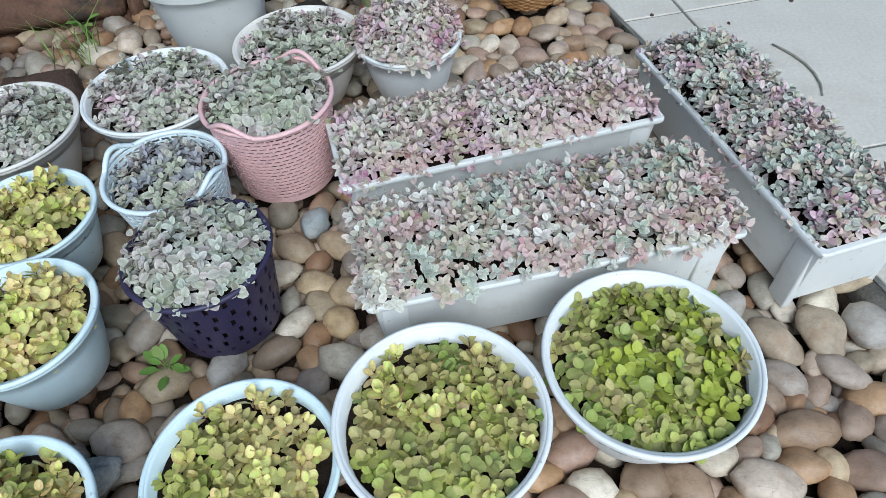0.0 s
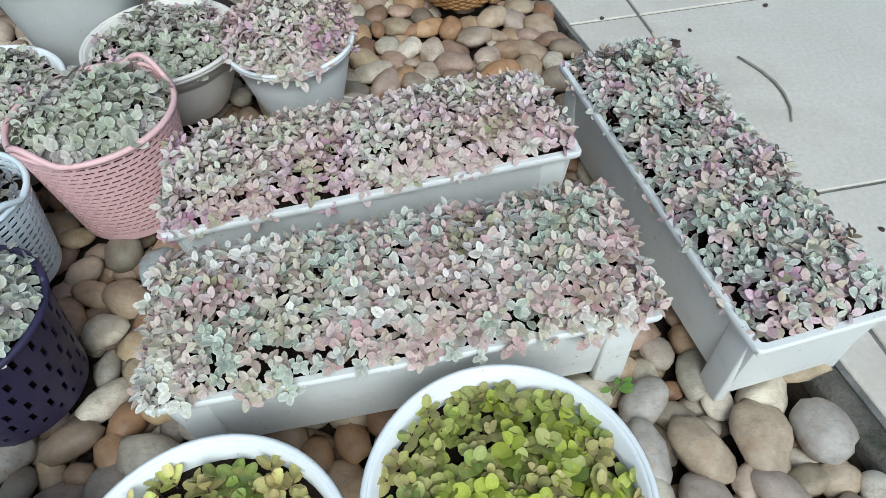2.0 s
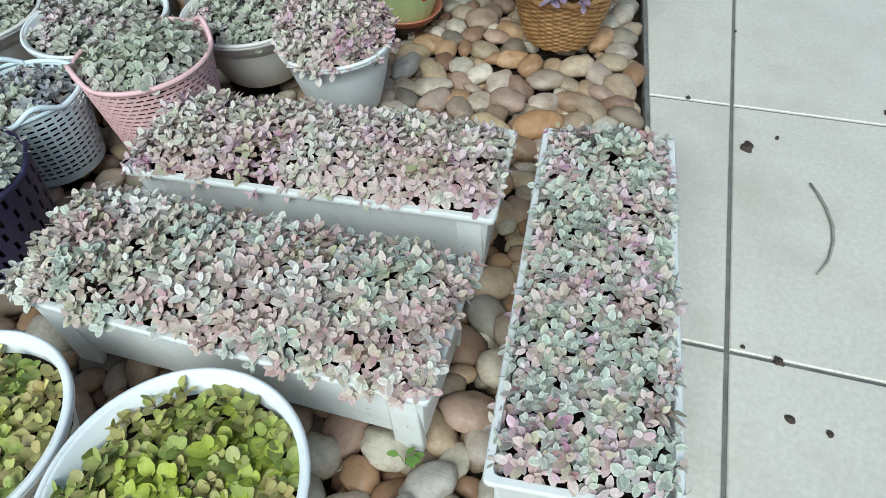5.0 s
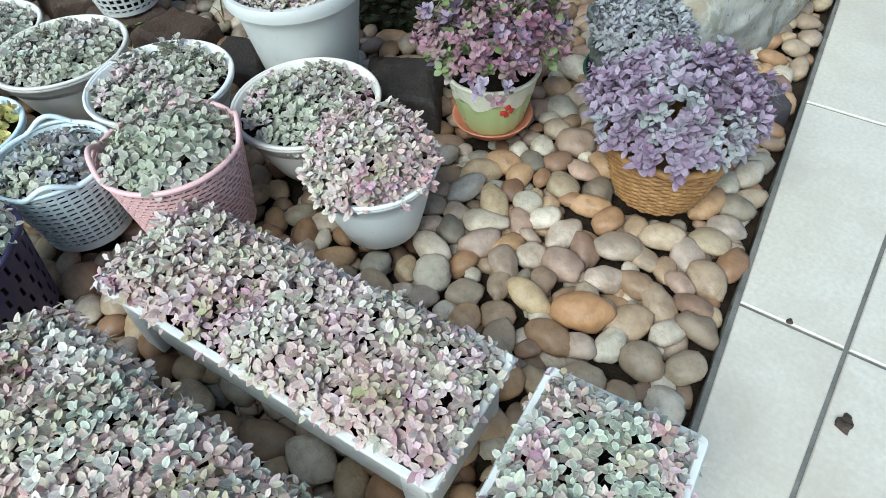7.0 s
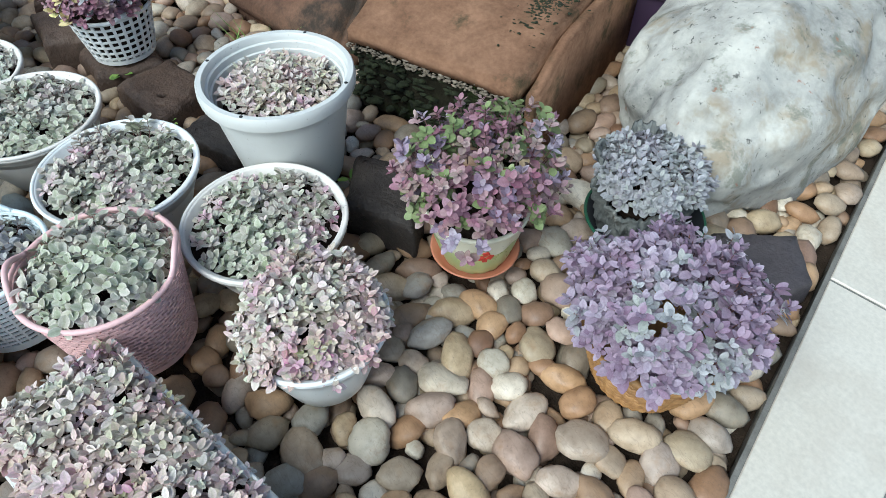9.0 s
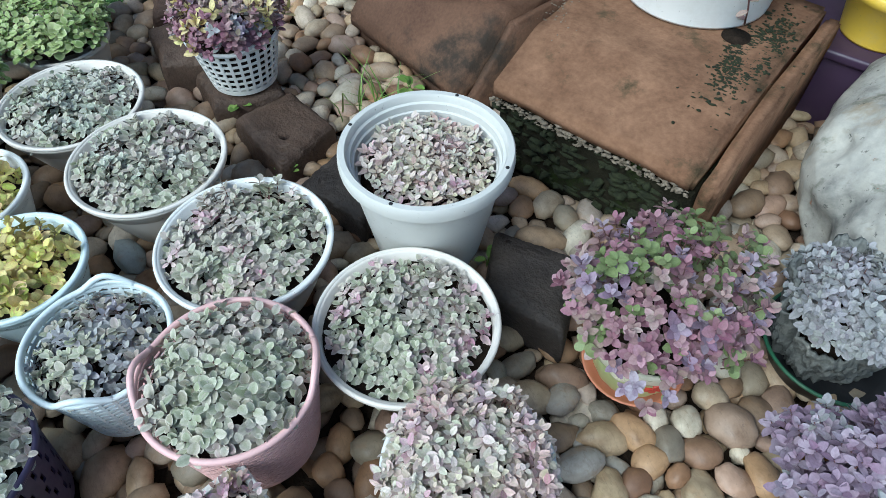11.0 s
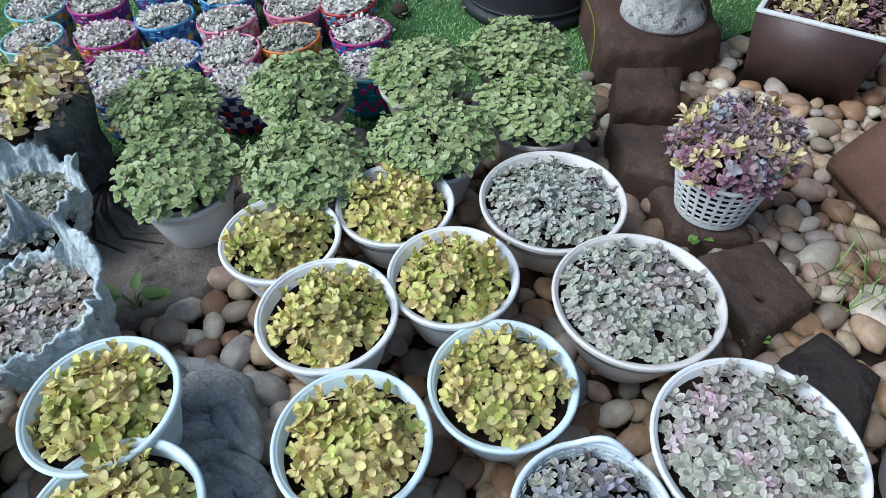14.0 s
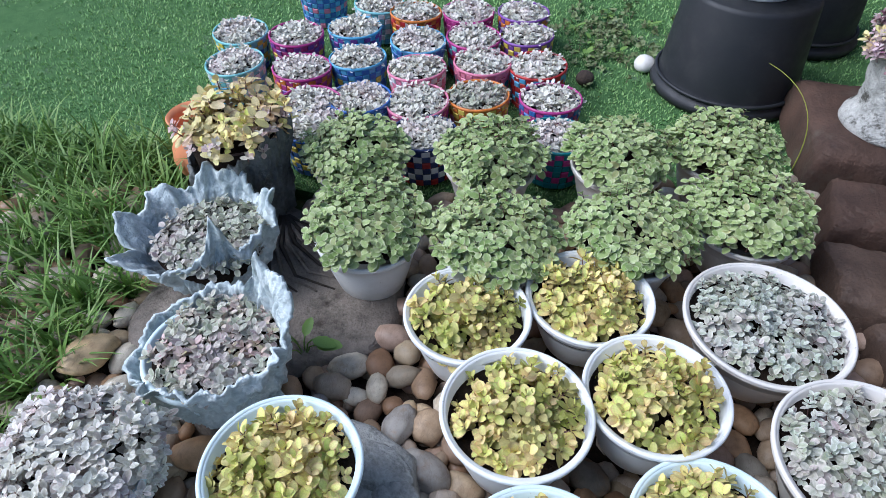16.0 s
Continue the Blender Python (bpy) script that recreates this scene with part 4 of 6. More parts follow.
def tall_pot(x, y, r, h, base):
    """Straight white bucket with a broad flat rim pierced by small holes."""
    t = thing("potted_plant", pose(x, y, base, 0, 0, 20), "tall white plastic bucket pot of dusky pink leaves", "potted plant")
    H = h - base
    rb = r * 0.65
    prof = [(0, 0.003), (rb - 0.004, 0.003), (rb, 0.0), (rb + 0.003, 0.01), (r - 0.016, H - 0.045), (r - 0.013, H - 0.030), (r - 0.008, H - 0.024), (r - 0.001, H - 0.022), (r, H - 0.014), (r - 0.001, H - 0.003), (r - 0.003, H),
            (r - 0.011, H), (r - 0.013, H - 0.003), (r - 0.014, H - 0.012), (r - 0.018, H - 0.0135), (r - 0.019, H - 0.024), (r - 0.022, H - 0.0255), (r - 0.023, H - 0.036), (r - 0.026, H - 0.0375), (r - 0.029, H - 0.08), (0, H - 0.082)]
    sharp(part("pot", lathe(prof, 64), M_OFFWHITE, t), 40)
    for k in range(4):
        a = k * 1.571 + 0.35
        bm = bmesh.new()
        bmesh.ops.create_cone(bm, cap_ends=True, segments=10, radius1=0.0028, radius2=0.0028, depth=0.001)
        part("rim_hole", bm, M_BLACK, t, "small dark hole in the rim", m=pose((r - 0.007) * math.cos(a), (r - 0.007) * math.sin(a), H + 0.0002))
    part("soil", soil_disc(r - 0.027, H - 0.062), M_PEAT, t)
    plant_round(t, MAUVE + NARROW + MAUVE, r - 0.030, H - 0.028, 0.016, 0.0148, 52, 0.1)
    POTS.append((x, y, rb))


tall_pot(-0.440, 1.246, 0.125, 0.231, 0.03)

# green bushes in white pots
for n, (x, y, b) in enumerate([(-1.022, 0.163, 0.004), (-1.025, 0.385, 0.012), (-1.082, 0.607, 0.012), (-1.165, 0.812, 0.012), (-1.235, 0.085, 0.0), (-1.275, 0.345, 0.0), (-1.320, 0.593, 0.0), (-1.385, 0.800, 0.0)]):
    put(x, y, 0.092, 0.117 if n < 4 else 0.105, b, M_WHITE if n < 3 else M_CREAM, "white plastic pot crowned with a round bush of small green leaves", GREENS, 1.0, -0.018, 0.044, 0.0148, 0.66, 60 + n, group=G_GREEN, tilt=0.62, overhang=1.22, drop=0.0, rough=0.010, skirt=0.88, thick=0.98, shag=0.20)

# ---- perforated baskets ----


def pierced(r0, r1, h, rows, cols, gone, thick=0.0028):
    """Basket wall with real openings: gone(i, j) tells which cells are left out."""
    bm = bmesh.new()
    out, inn = [], []
    for i in range(rows + 1):
        f = i / rows
        r = r0 + (r1 - r0) * f
        out.append([bm.verts.new((r * math.cos(2 * math.pi * j / cols), r * math.sin(2 * math.pi * j / cols), h * f)) for j in range(cols)])
        inn.append([bm.verts.new(((r - thick) * math.cos(2 * math.pi * j / cols), (r - thick) * math.sin(2 * math.pi * j / cols), h * f)) for j in range(cols)])
    solid = lambda i, j: 0 <= i < rows and not gone(i, j % cols)
    for i in range(rows):
        for j in range(cols):
            k = (j + 1) % cols
            if not solid(i, j):
                continue
            bm.faces.new((out[i][j], out[i][k], out[i + 1][k], out[i + 1][j]))
            bm.faces.new((inn[i][k], inn[i][j], inn[i + 1][j], inn[i + 1][k]))
            if not solid(i, j - 1):
                bm.faces.new((out[i][j], out[i + 1][j], inn[i + 1][j], inn[i][j]))
            if not solid(i, j + 1):
                bm.faces.new((out[i + 1][k], out[i][k], inn[i][k], inn[i + 1][k]))
            if not solid(i - 1, j):
                bm.faces.new((out[i][k], out[i][j], inn[i][j], inn[i][k]))
            if not solid(i + 1, j):
                bm.faces.new((out[i + 1][j], out[i + 1][k], inn[i + 1][k], inn[i + 1][j]))
    return bm


def rim_line(r, z, lift, wide, at):
    pts = []
    for k in range(72):
        a = 2 * math.pi * k / 72
        d = min(abs((a - at + math.pi) % (2 * math.pi) - math.pi), abs((a - at - math.pi + math.pi) % (2 * math.pi) - math.pi))
        pts.append((r * math.cos(a), r * math.sin(a), z + lift * max(0.0, math.cos(min(d / wide, 1.0) * math.pi / 2)) ** 1.5))
    return pts


def basket(x, y, r, h, base, mat, label, kinds, gone, rows, cols, foot=0.80, dome=0.02, seed=0, lift=0.018, at=0.6, gap=0.0168, ribs=0, overhang=1.0, turn=0.0, singles=0, drop=0.0, up=0.0, **more):
    t = thing("basket_planter", pose(x, y, base, 0, 0, turn), label, "potted plant", "pierced plastic baskets")
    H = h - base
    part("basket", pierced(r * foot, r, H, rows, cols, gone), mat, t, smooth=False)
    part("bottom", lathe([(0, 0.001), (r * foot, 0.0), (r * foot, 0.004), (0, 0.005)], 40), mat, t)
    part("rim", tube(rim_line(r, H, lift, 0.42, at), 0.0042, 6, True), mat, t)
    for s in (0, math.pi):
        pts = [(r * math.cos(at + s + d), r * math.sin(at + s + d), H + 0.001 + lift * 0.25 * math.cos(d * 3)) for d in (-0.4, -0.2, 0, 0.2, 0.4)]
        part("handle", tube(pts, 0.0034, 6), mat, t)
    part("soil", lathe([(0, 0.008), (r * foot - 0.006, 0.008), (r - 0.009, H - 0.018), (0, H - 0.016)], 32), M_PEAT, t)
    plant_round(t, kinds, r * 0.95, H - 0.008 + up, dome, gap, seed, 0.9, drop, 0.006, overhang, singles, **more)
    POTS.append((x, y, r * foot))
    return t


basket(-0.266, 0.899, 0.103, 0.168, 0.012, M_PINK, "pink pierced plastic basket of pale green leaves", BROAD, lambda i, j: i % 2 == 1 and (j + (i // 2) % 2 * 2) % 4 < 3 and 2 < i < 39, 40, 176, 0.80, 0.029, 70, 0.020, 1.15, singles=300, up=0.010, overhang=1.03)
basket(-0.403, 0.765, 0.089, 0.142, 0.012, M_SKY, "pale blue lattice plastic basket of grey-mauve leaves", LILACS + SAGE, lambda i, j: i % 2 == 1 and j % 4 != 0 and i > 2, 27, 144, 0.78, 0.022, 71, 0.018, -0.35)
basket(-0.308, 0.594, 0.094, 0.152, 0.012, M_NAVY, "dark purple slotted plastic basket of pale green leaves", BROAD + BROAD + GREYS, lambda i, j: i % 3 != 0 and (j + (i // 3) % 2) % 4 == 1 and i > 1, 19, 96, 0.80, 0.029, 72, 0.006, 0.9, overhang=1.10, up=0.012)
basket(-0.98, 1.109, 0.087, 0.150, 0.045, M_WHITE, "white square-holed plastic basket of faded purple and yellow leaves", PURPLES + MAGENTAS + MAGENTAS + LILACS + MAGENTAS + MAGENTAS + MAGENTAS + DRIES, lambda i, j: i % 3 != 0 and j % 3 != 0 and i > 1, 22, 84, 0.74, 0.085, 73, 0.008, 0.2, 0.0195, overhang=1.28, up=0.020, skirt=0.95, thick=0.75, shag=0.28)

# ---- wicker basket, cream pot, dark pot ----


def wicker(x, y, r, h, base):
    t = thing("wicker_planter", pose(x, y, base), "round woven brown wicker basket with a large bush of purple leaves", "potted plant")
    H = h - base
    rows = 22
    for i in range(rows):
        f = i / (rows - 1)
        rr = r * (0.68 + 0.32 * f ** 0.8)
        pts = []
        for k in range(72):
            a = 2 * math.pi * k / 72
            pts.append(((rr + 0.0022 * math.sin(a * 18 + math.pi * (i % 2))) * math.cos(a), (rr + 0.0022 * math.sin(a * 18 + math.pi * (i % 2))) * math.sin(a), 0.004 + (H - 0.008) * f))
        part("strand", tube(pts, 0.0034, 5, True), M_WICKER, t)
    part("rim", tube([(1.02 * r * math.cos(2 * math.pi * k / 60), 1.02 * r * math.sin(2 * math.pi * k / 60), H + 0.0025 * math.sin(k * 2.1)) for k in range(60)], 0.0065, 6, True), M_WICKER, t)
    part("lining", lathe([(0, 0.0), (r * 0.66, 0.0), (r * 0.95, H - 0.005), (r * 0.9, H - 0.02), (0, H - 0.02)], 40), M_WICKER, t)
    plant_round(t, PURPLES + PURPLES + PURPLES + LILACS, r, H + 0.030, 0.090, 0.0175, 80, 0.9, 0.0, 0.014, 1.24, skirt=1.0, thick=0.60, shag=0.26)
    POTS.append((x, y, r * 0.7))


wicker(0.202, 1.455, 0.092, 0.122, 0.012)


def cream_pot(x, y):
    base = 0.02
    s = thing("plant_saucer", pose(x, y, base - 0.004), "round terracotta-coloured plastic saucer on the pebbles", "saucer")
    part("saucer", lathe([(0, 0.003), (0.055, 0.003), (0.058, 0), (0.070, 0.017), (0.072, 0.019), (0.069, 0.020), (0.060, 0.006), (0, 0.006)], 48), M_SAUCER, s)
    t = thing("potted_plant", pose(x, y, base + 0.003), "fluted green and cream glazed pot with magenta and green leaves", "potted plant")
    H = 0.105
    def fluted(z0, z1):
        bm = bmesh.new()
        n, rows = 80, 8
        lines = []
        for i in range(rows + 1):
            z = z0 + (z1 - z0) * i / rows
            f = z / H
            r = 0.050 + 0.028 * f ** 0.8
            lines.append([bm.verts.new(((r + 0.0016 * abs(math.cos(8 * 2 * math.pi * k / n))) * math.cos(2 * math.pi * k / n), (r + 0.0016 * abs(math.cos(8 * 2 * math.pi * k / n))) * math.sin(2 * math.pi * k / n),
                                        z + (0.006 * math.sin(2 * math.pi * k * 7 / n) if (i == rows and z1 < H) or (i == 0 and z0 > 0) else 0))) for k in range(n)])
        for a, b in zip(lines, lines[1:]):
            for k in range(n):
                bm.faces.new((a[k], a[(k + 1) % n], b[(k + 1) % n], b[k]))
        return bm
    part("pot", fluted(0.0, 0.068), M_LIMEPOT, t, "pale green glaze below")
    part("neck", fluted(0.068, H), M_CREAMGLAZE, t, "cream glaze above")
    part("rim", tube([(0.078 * math.cos(2 * math.pi * k / 48), 0.078 * math.sin(2 * math.pi * k / 48), H) for k in range(48)], 0.004, 6, True), M_CREAMGLAZE, t)
    part("soil", lathe([(0, 0.002), (0.048, 0.002), (0.074, H - 0.01), (0, H - 0.01)], 32), M_PEAT, t)
    for k, (da, dz) in enumerate(((0.0, 0.060), (0.10, 0.072), (0.2, 0.062), (0.09, 0.055))):
        a = -0.55 + da
        rr = 0.050 + 0.028 * (dz / H) ** 0.8 + 0.0022
        part("painted_mark", box(-0.0015, 0.0015, -0.005, 0.005, -0.004, 0.004, 0.001), M_RED, t, "small red painted mark", m=Matrix.Translation((rr * math.cos(a), rr * math.sin(a), dz)) @ Matrix.Rotation(a, 4, "Z") @ Matrix.Rotation(0.5 * k, 4, "X"))
    plant_round(t, HERBS + MAGENTAS + MAGENTAS + MAGENTAS + PURPLES + MAGENTAS + HERBS, 0.078, H + 0.040, 0.098, 0.0196, 81, 0.85, 0.0, 0.020, 1.46, skirt=0.98, thick=0.76, shag=0.36)
    POTS.append((x, y, 0.06))


cream_pot(-0.105, 1.395)


def cloth_shell(rim, foot, seed, pleat=0.010, count=13, thick=0.0055):
    """Cement-stiffened cloth standing in folds. rim: degrees, height and reach of its edge all round; foot: its radius on the ground."""
    bm = bmesh.new()
    n, rows = 264, 24
    rim = sorted(rim)

    def edge(a):
        d = math.degrees(a) % 360
        for k in range(len(rim)):
            d0, h0, r0 = rim[k]
            d1, h1, r1 = rim[(k + 1) % len(rim)]
            span, at = (d1 - d0) % 360 or 360, (d - d0) % 360
            if at < span:
                f = at / span
                f = 0.45 * f + 0.55 * f * f * (3 - 2 * f)
                return h0 + (h1 - h0) * f, r0 + (r1 - r0) * f
        return rim[0][1:]

    out, inn = [], []
    for i in range(rows + 1):
        f = i / rows
        lo, li = [], []
        for k in range(n):
            a = 2 * math.pi * k / n
            c, q = math.cos(a), math.sin(a)
            high, wide = edge(a)
            high *= 1 + 0.10 * noise.noise((c * 5, q * 5, seed * 1.7)) + 0.06 * noise.noise((c * 16, q * 16, seed))
            lean = a + 0.10 * math.sin(2 * a + seed) * f + 0.95 * noise.noise((c * 1.6, q * 1.6, seed + 4)) + 0.12 * noise.noise((c * 3, q * 3, f * 2 + seed))
            ply = math.sin(count * lean)
            ply = math.copysign(abs(ply) ** 0.7, ply) * (0.45 + 0.9 * abs(noise.noise((c * 2.2, q * 2.2, seed + 9))))
            rr = foot + (wide - foot) * f ** 0.85 + pleat * ply * (0.25 + 0.75 * f)
            rr += 0.012 * noise.noise((c * 3.5, q * 3.5, f * 3.0 + seed)) + 0.0070 * noise.noise((c * 11, q * 11, f * 8 + seed)) + 0.0022 * noise.noise((c * 30, q * 30, f * 20))
            z = high * f + 0.004 * f * noise.noise((c * 9, q * 9, f * 6 + seed))
            lo.append(bm.verts.new((rr * c, rr * q, z)))
            li.append(bm.verts.new(((rr - thick) * c, (rr - thick) * q, z + 0.001 * noise.noise((c * 30, q * 30, 1)))))
        out.append(lo)
        inn.append(li)
    for i in range(rows):
        for k in range(n):
            j = (k + 1) % n
            bm.faces.new((out[i][k], out[i][j], out[i + 1][j], out[i + 1][k]))
            bm.faces.new((inn[i][j], inn[i][k], inn[i + 1][k], inn[i + 1][j]))
    for k in range(n):
        j = (k + 1) % n
        bm.faces.new((out[rows][k], out[rows][j], inn[rows][j], inn[rows][k]))
    return bm


def cloth_pot(x, y, base, rim, foot, mat, label, kinds, seed, soil_z, soil_r, pleat=0.010, count=13, dome=0.008, gap=0.0160, inner=None, inner_mat=M_SKYTINTED, mid=(0.0, 0.0), **more):
    t = thing("cloth_planter", pose(x, y, base), label, "potted plant", "cement cloth planters")
    part("cloth", cloth_shell(rim, foot, seed, pleat, count), mat, t)
    if inner:
        part("inner_pot", lathe(bowl_profile(inner, soil_z - base - 0.004, 0.7), 48), inner_mat, t, m=pose(mid[0], mid[1], 0))
    part("soil", lathe([(0, 0.0), (foot * 0.85, 0.0), (soil_r - 0.004, soil_z - base - 0.006), (0, soil_z - base - 0.002)], 32), M_PEAT, t)
    plant_round(t, kinds, soil_r, soil_z - base + 0.008, dome, gap, seed, 0.8, **more)
    POTS.append((x, y, foot))
    return t


cloth_pot(-0.742, 0.012, 0.028, [(0, 0.118, 0.102), (40, 0.120, 0.106), (70, 0.132, 0.112), (100, 0.148, 0.116), (122, 0.190, 0.116), (150, 0.196, 0.108), (172, 0.124, 0.104), (215, 0.114, 0.106), (250, 0.096, 0.114), (285, 0.084, 0.126), (318, 0.094, 0.118), (340, 0.112, 0.104)], 0.078, M_CLOTH,
          "grey cement-stiffened cloth planter in folds with sage-pink leaves", SAGE + SAGE + SAGE + NARROW, 5, 0.124, 0.094, 0.0065, 12, inner=0.093, mid=(0.004, -0.014), rough=0.005)
cloth_pot(-0.972, -0.105, 0.024, [(0, 0.100, 0.096), (24, 0.120, 0.092), (40, 0.182, 0.080), (56, 0.120, 0.096), (80, 0.135, 0.112), (105, 0.105, 0.116), (125, 0.150, 0.118), (150, 0.118, 0.112), (180, 0.140, 0.116), (205, 0.145, 0.124), (225, 0.105, 0.120), (245, 0.132, 0.140), (262, 0.100, 0.150), (275, 0.125, 0.166), (292, 0.080, 0.140),
          (312, 0.112, 0.154), (330, 0.088, 0.118)], 0.070, M_CLOTH, "grey torn cement cloth planter with pale sage leaves", SAGE, 9, 0.108, 0.099, 0.010, 9, rough=0.005)
cloth_pot(-1.185, -0.135, 0.0, [(0, 0.150, 0.090), (25, 0.185, 0.098), (60, 0.205, 0.102), (100, 0.195, 0.100), (150, 0.180, 0.098), (210, 0.165, 0.096), (260, 0.150, 0.098), (300, 0.115, 0.100), (322, 0.140, 0.104), (340, 0.105, 0.094)], 0.082, M_CLOTHDARK,
          "dark torn cement cloth planter with faded yellow leaves", FADED + FADED + YELLOWS + NARROW, 14, 0.190, 0.092, 0.006, 8, 0.044, 0.0245, 0.086, M_BROWNBOX, overhang=1.16, rough=0.018, skirt=0.80, thick=0.9, shag=0.4)
cloth_pot(-0.005, 1.665, 0.004, [(0, 0.110, 0.082), (60, 0.125, 0.084), (110, 0.140, 0.082), (150, 0.155, 0.084), (185, 0.120, 0.086), (215, 0.150, 0.090), (245, 0.105, 0.084), (300, 0.085, 0.082)], 0.062, M_CLOTHDARK,
          "dark torn cloth planter of lilac-grey leaves", LILACS, 17, 0.114, 0.078, 0.010, 5, 0.040, 0.0150, overhang=1.10)

dish = thing("dark_dish", pose(0.012, 1.655, 0.0), "round dark plastic dish with a green rim round the cloth planter", "dish")
part("dish", lathe([(0, 0.003), (0.070, 0.003), (0.074, 0.0), (0.094, 0.045), (0.097, 0.047), (0.094, 0.050), (0.070, 0.008), (0, 0.008)], 56), M_BLACK, dish)
part("rim", tube([(0.096 * math.cos(2 * math.pi * k / 56), 0.096 * math.sin(2 * math.pi * k / 56), 0.048) for k in range(56)], 0.003, 6, True), M_GREENRIM, dish, "dark green rim")

# ---- rocks, blocks, boulder ----


def rock(name, pts, z0, z1, mat, label, category, seed, bevel=0.012, jag=0.008, parent=None, tilt=0.0):
    """A broken stone over the given outline: flat-topped, its sides steep, all faces rough."""
    cx, cy = sum(p[0] for p in pts) / len(pts), sum(p[1] for p in pts) / len(pts)
    rim = [(x - cx, y - cy) for x, y in pts]

    def reach(c, s):
        """How far the outline lies from the middle in one direction."""
        best = 0.05
        for (x0, y0), (x1, y1) in zip(rim, rim[1:] + rim[:1]):
            ex, ey = x1 - x0, y1 - y0
            den = c * ey - s * ex
            if abs(den) > 1e-9:
                d = (x0 * ey - y0 * ex) / den
                u = (x0 * s - y0 * c) / den
                if d > 0 and -1e-6 <= u <= 1 + 1e-6:
                    best = d
        return best

    bm = bmesh.new()
    bmesh.ops.create_icosphere(bm, subdivisions=5, radius=1.0)
    half = (z1 - z0) / 2
    for v in bm.verts:
        p = v.co.normalized()
        flat = math.hypot(p.x, p.y)
        c, s = (p.x / flat, p.y / flat) if flat > 1e-6 else (1, 0)
        e = flat ** 0.45
        up = math.copysign(abs(p.z) ** 0.34, p.z)
        d = reach(c, s) * e * (1 - 0.05 * up)
        v.co = Vector((d * c, d * s, half + half * up))
        q = v.co * 9 + Vector((seed * 3.1, 0, 0))
        big = Vector((noise.noise(q), noise.noise(q + Vector((5, 0, 0))), noise.noise(q + Vector((0, 5, 0))))) * jag
        q = v.co * 30 + Vector((seed, 2, 0))
        chip = abs(noise.noise(q)) + 0.5 * abs(noise.noise(q * 2.3)) + 0.25 * noise.noise(q * 6)
        v.co += big + (p * -0.5 + Vector((0, 0, -0.5))) * chip * jag * 0.75
    ob = part(name, bm, mat, parent, label, True, pose(cx, cy, z0, tilt, 0, 0))
    if category:
        ob["category"] = category
    return ob


rock("rock", [(-0.87, 1.05), (-0.90, 1.18), (-0.76, 1.215), (-0.675, 1.075)], -0.03, 0.055, M_ROCK, "flat brown weathered rock between the bowls", "rock", 1)
rock("rock", [(-0.72, 1.205), (-0.625, 1.255), (-0.50, 1.16), (-0.65, 1.10)], -0.03, 0.045, M_ROCKDARK, "dark brown wedge-shaped rock", "rock", 2)
rock("rock", [(-0.395, 1.345), (-0.27, 1.43), (-0.165, 1.32), (-0.295, 1.255)], -0.03, 0.065, M_ROCKDARK, "dark brown broken rock beside the bowls", "rock", 3)
rock("rock", [(-1.40, 1.02), (-1.39, 1.18), (-1.225, 1.12), (-1.225, 0.98)], -0.03, 0.09, M_ROCKRED, "reddish square-cut rock on the pebbles", "rock", 4)
rock("rock", [(-1.22, 0.97), (-1.20, 1.11), (-1.03, 1.07), (-1.06, 0.96)], -0.03, 0.075, M_ROCK, "brown weathered rock beside the basket", "rock", 5)
rock("rock", [(-1.08, 1.02), (-1.06, 1.16), (-0.90, 1.17), (-0.91, 1.02)], -0.05, 0.045, M_ROCK, "flat brown rock under the white basket", "rock", 6)
rock("rock", [(-1.78, 1.02), (-1.76, 1.34), (-1.50, 1.30), (-1.42, 1.14), (-1.44, 1.00)], -0.03, 0.108, M_ROCKRED, "large reddish flat rock under a white urn", "rock", 7)
rock("rock", [(0.085, 1.745), (0.175, 1.862), (0.255, 1.790), (0.235, 1.700), (0.16, 1.66)], -0.04, 0.026, M_SLATE, "flat dark slate slab on the pebbles beside the boulder", "rock", 11, 0.008, 0.004)
grey_slab = rock("stone_slab", [(-0.73, 0.08), (-0.72, 0.25), (-0.68, 0.325), (-0.45, 0.36), (-0.33, 0.26), (-0.36, 0.16), (-0.52, 0.07)], -0.03, 0.045, M_SLAB, "dark grey carved stone slab under two yellow bowls", "stone slab", 8, 0.008, 0.006)
rock("stone_slab", [(-0.70, -0.16), (-0.85, -0.235), (-1.10, -0.22), (-1.20, -0.06), (-1.17, 0.03), (-1.11, 0.20), (-0.95, 0.235), (-0.86, 0.22), (-0.80, 0.08), (-0.66, 0.02)], -0.03, 0.014, M_SLABBROWN, "brown carved stone slab under the cloth planters", "stone slab", 9, 0.008, 0.006)


def relief(name, owner_xy, lines, z, mat, label):
    """Raised leaf-vein carving on a slab."""
    t = thing(name, pose(owner_xy[0], owner_xy[1], z), label, "carving")
    for pts in lines:
        part("vein", tube(pts, [0.0055 * (1 - 0.6 * k / (len(pts) - 1)) for k in range(len(pts))], 6, flat=0.6), mat, t)


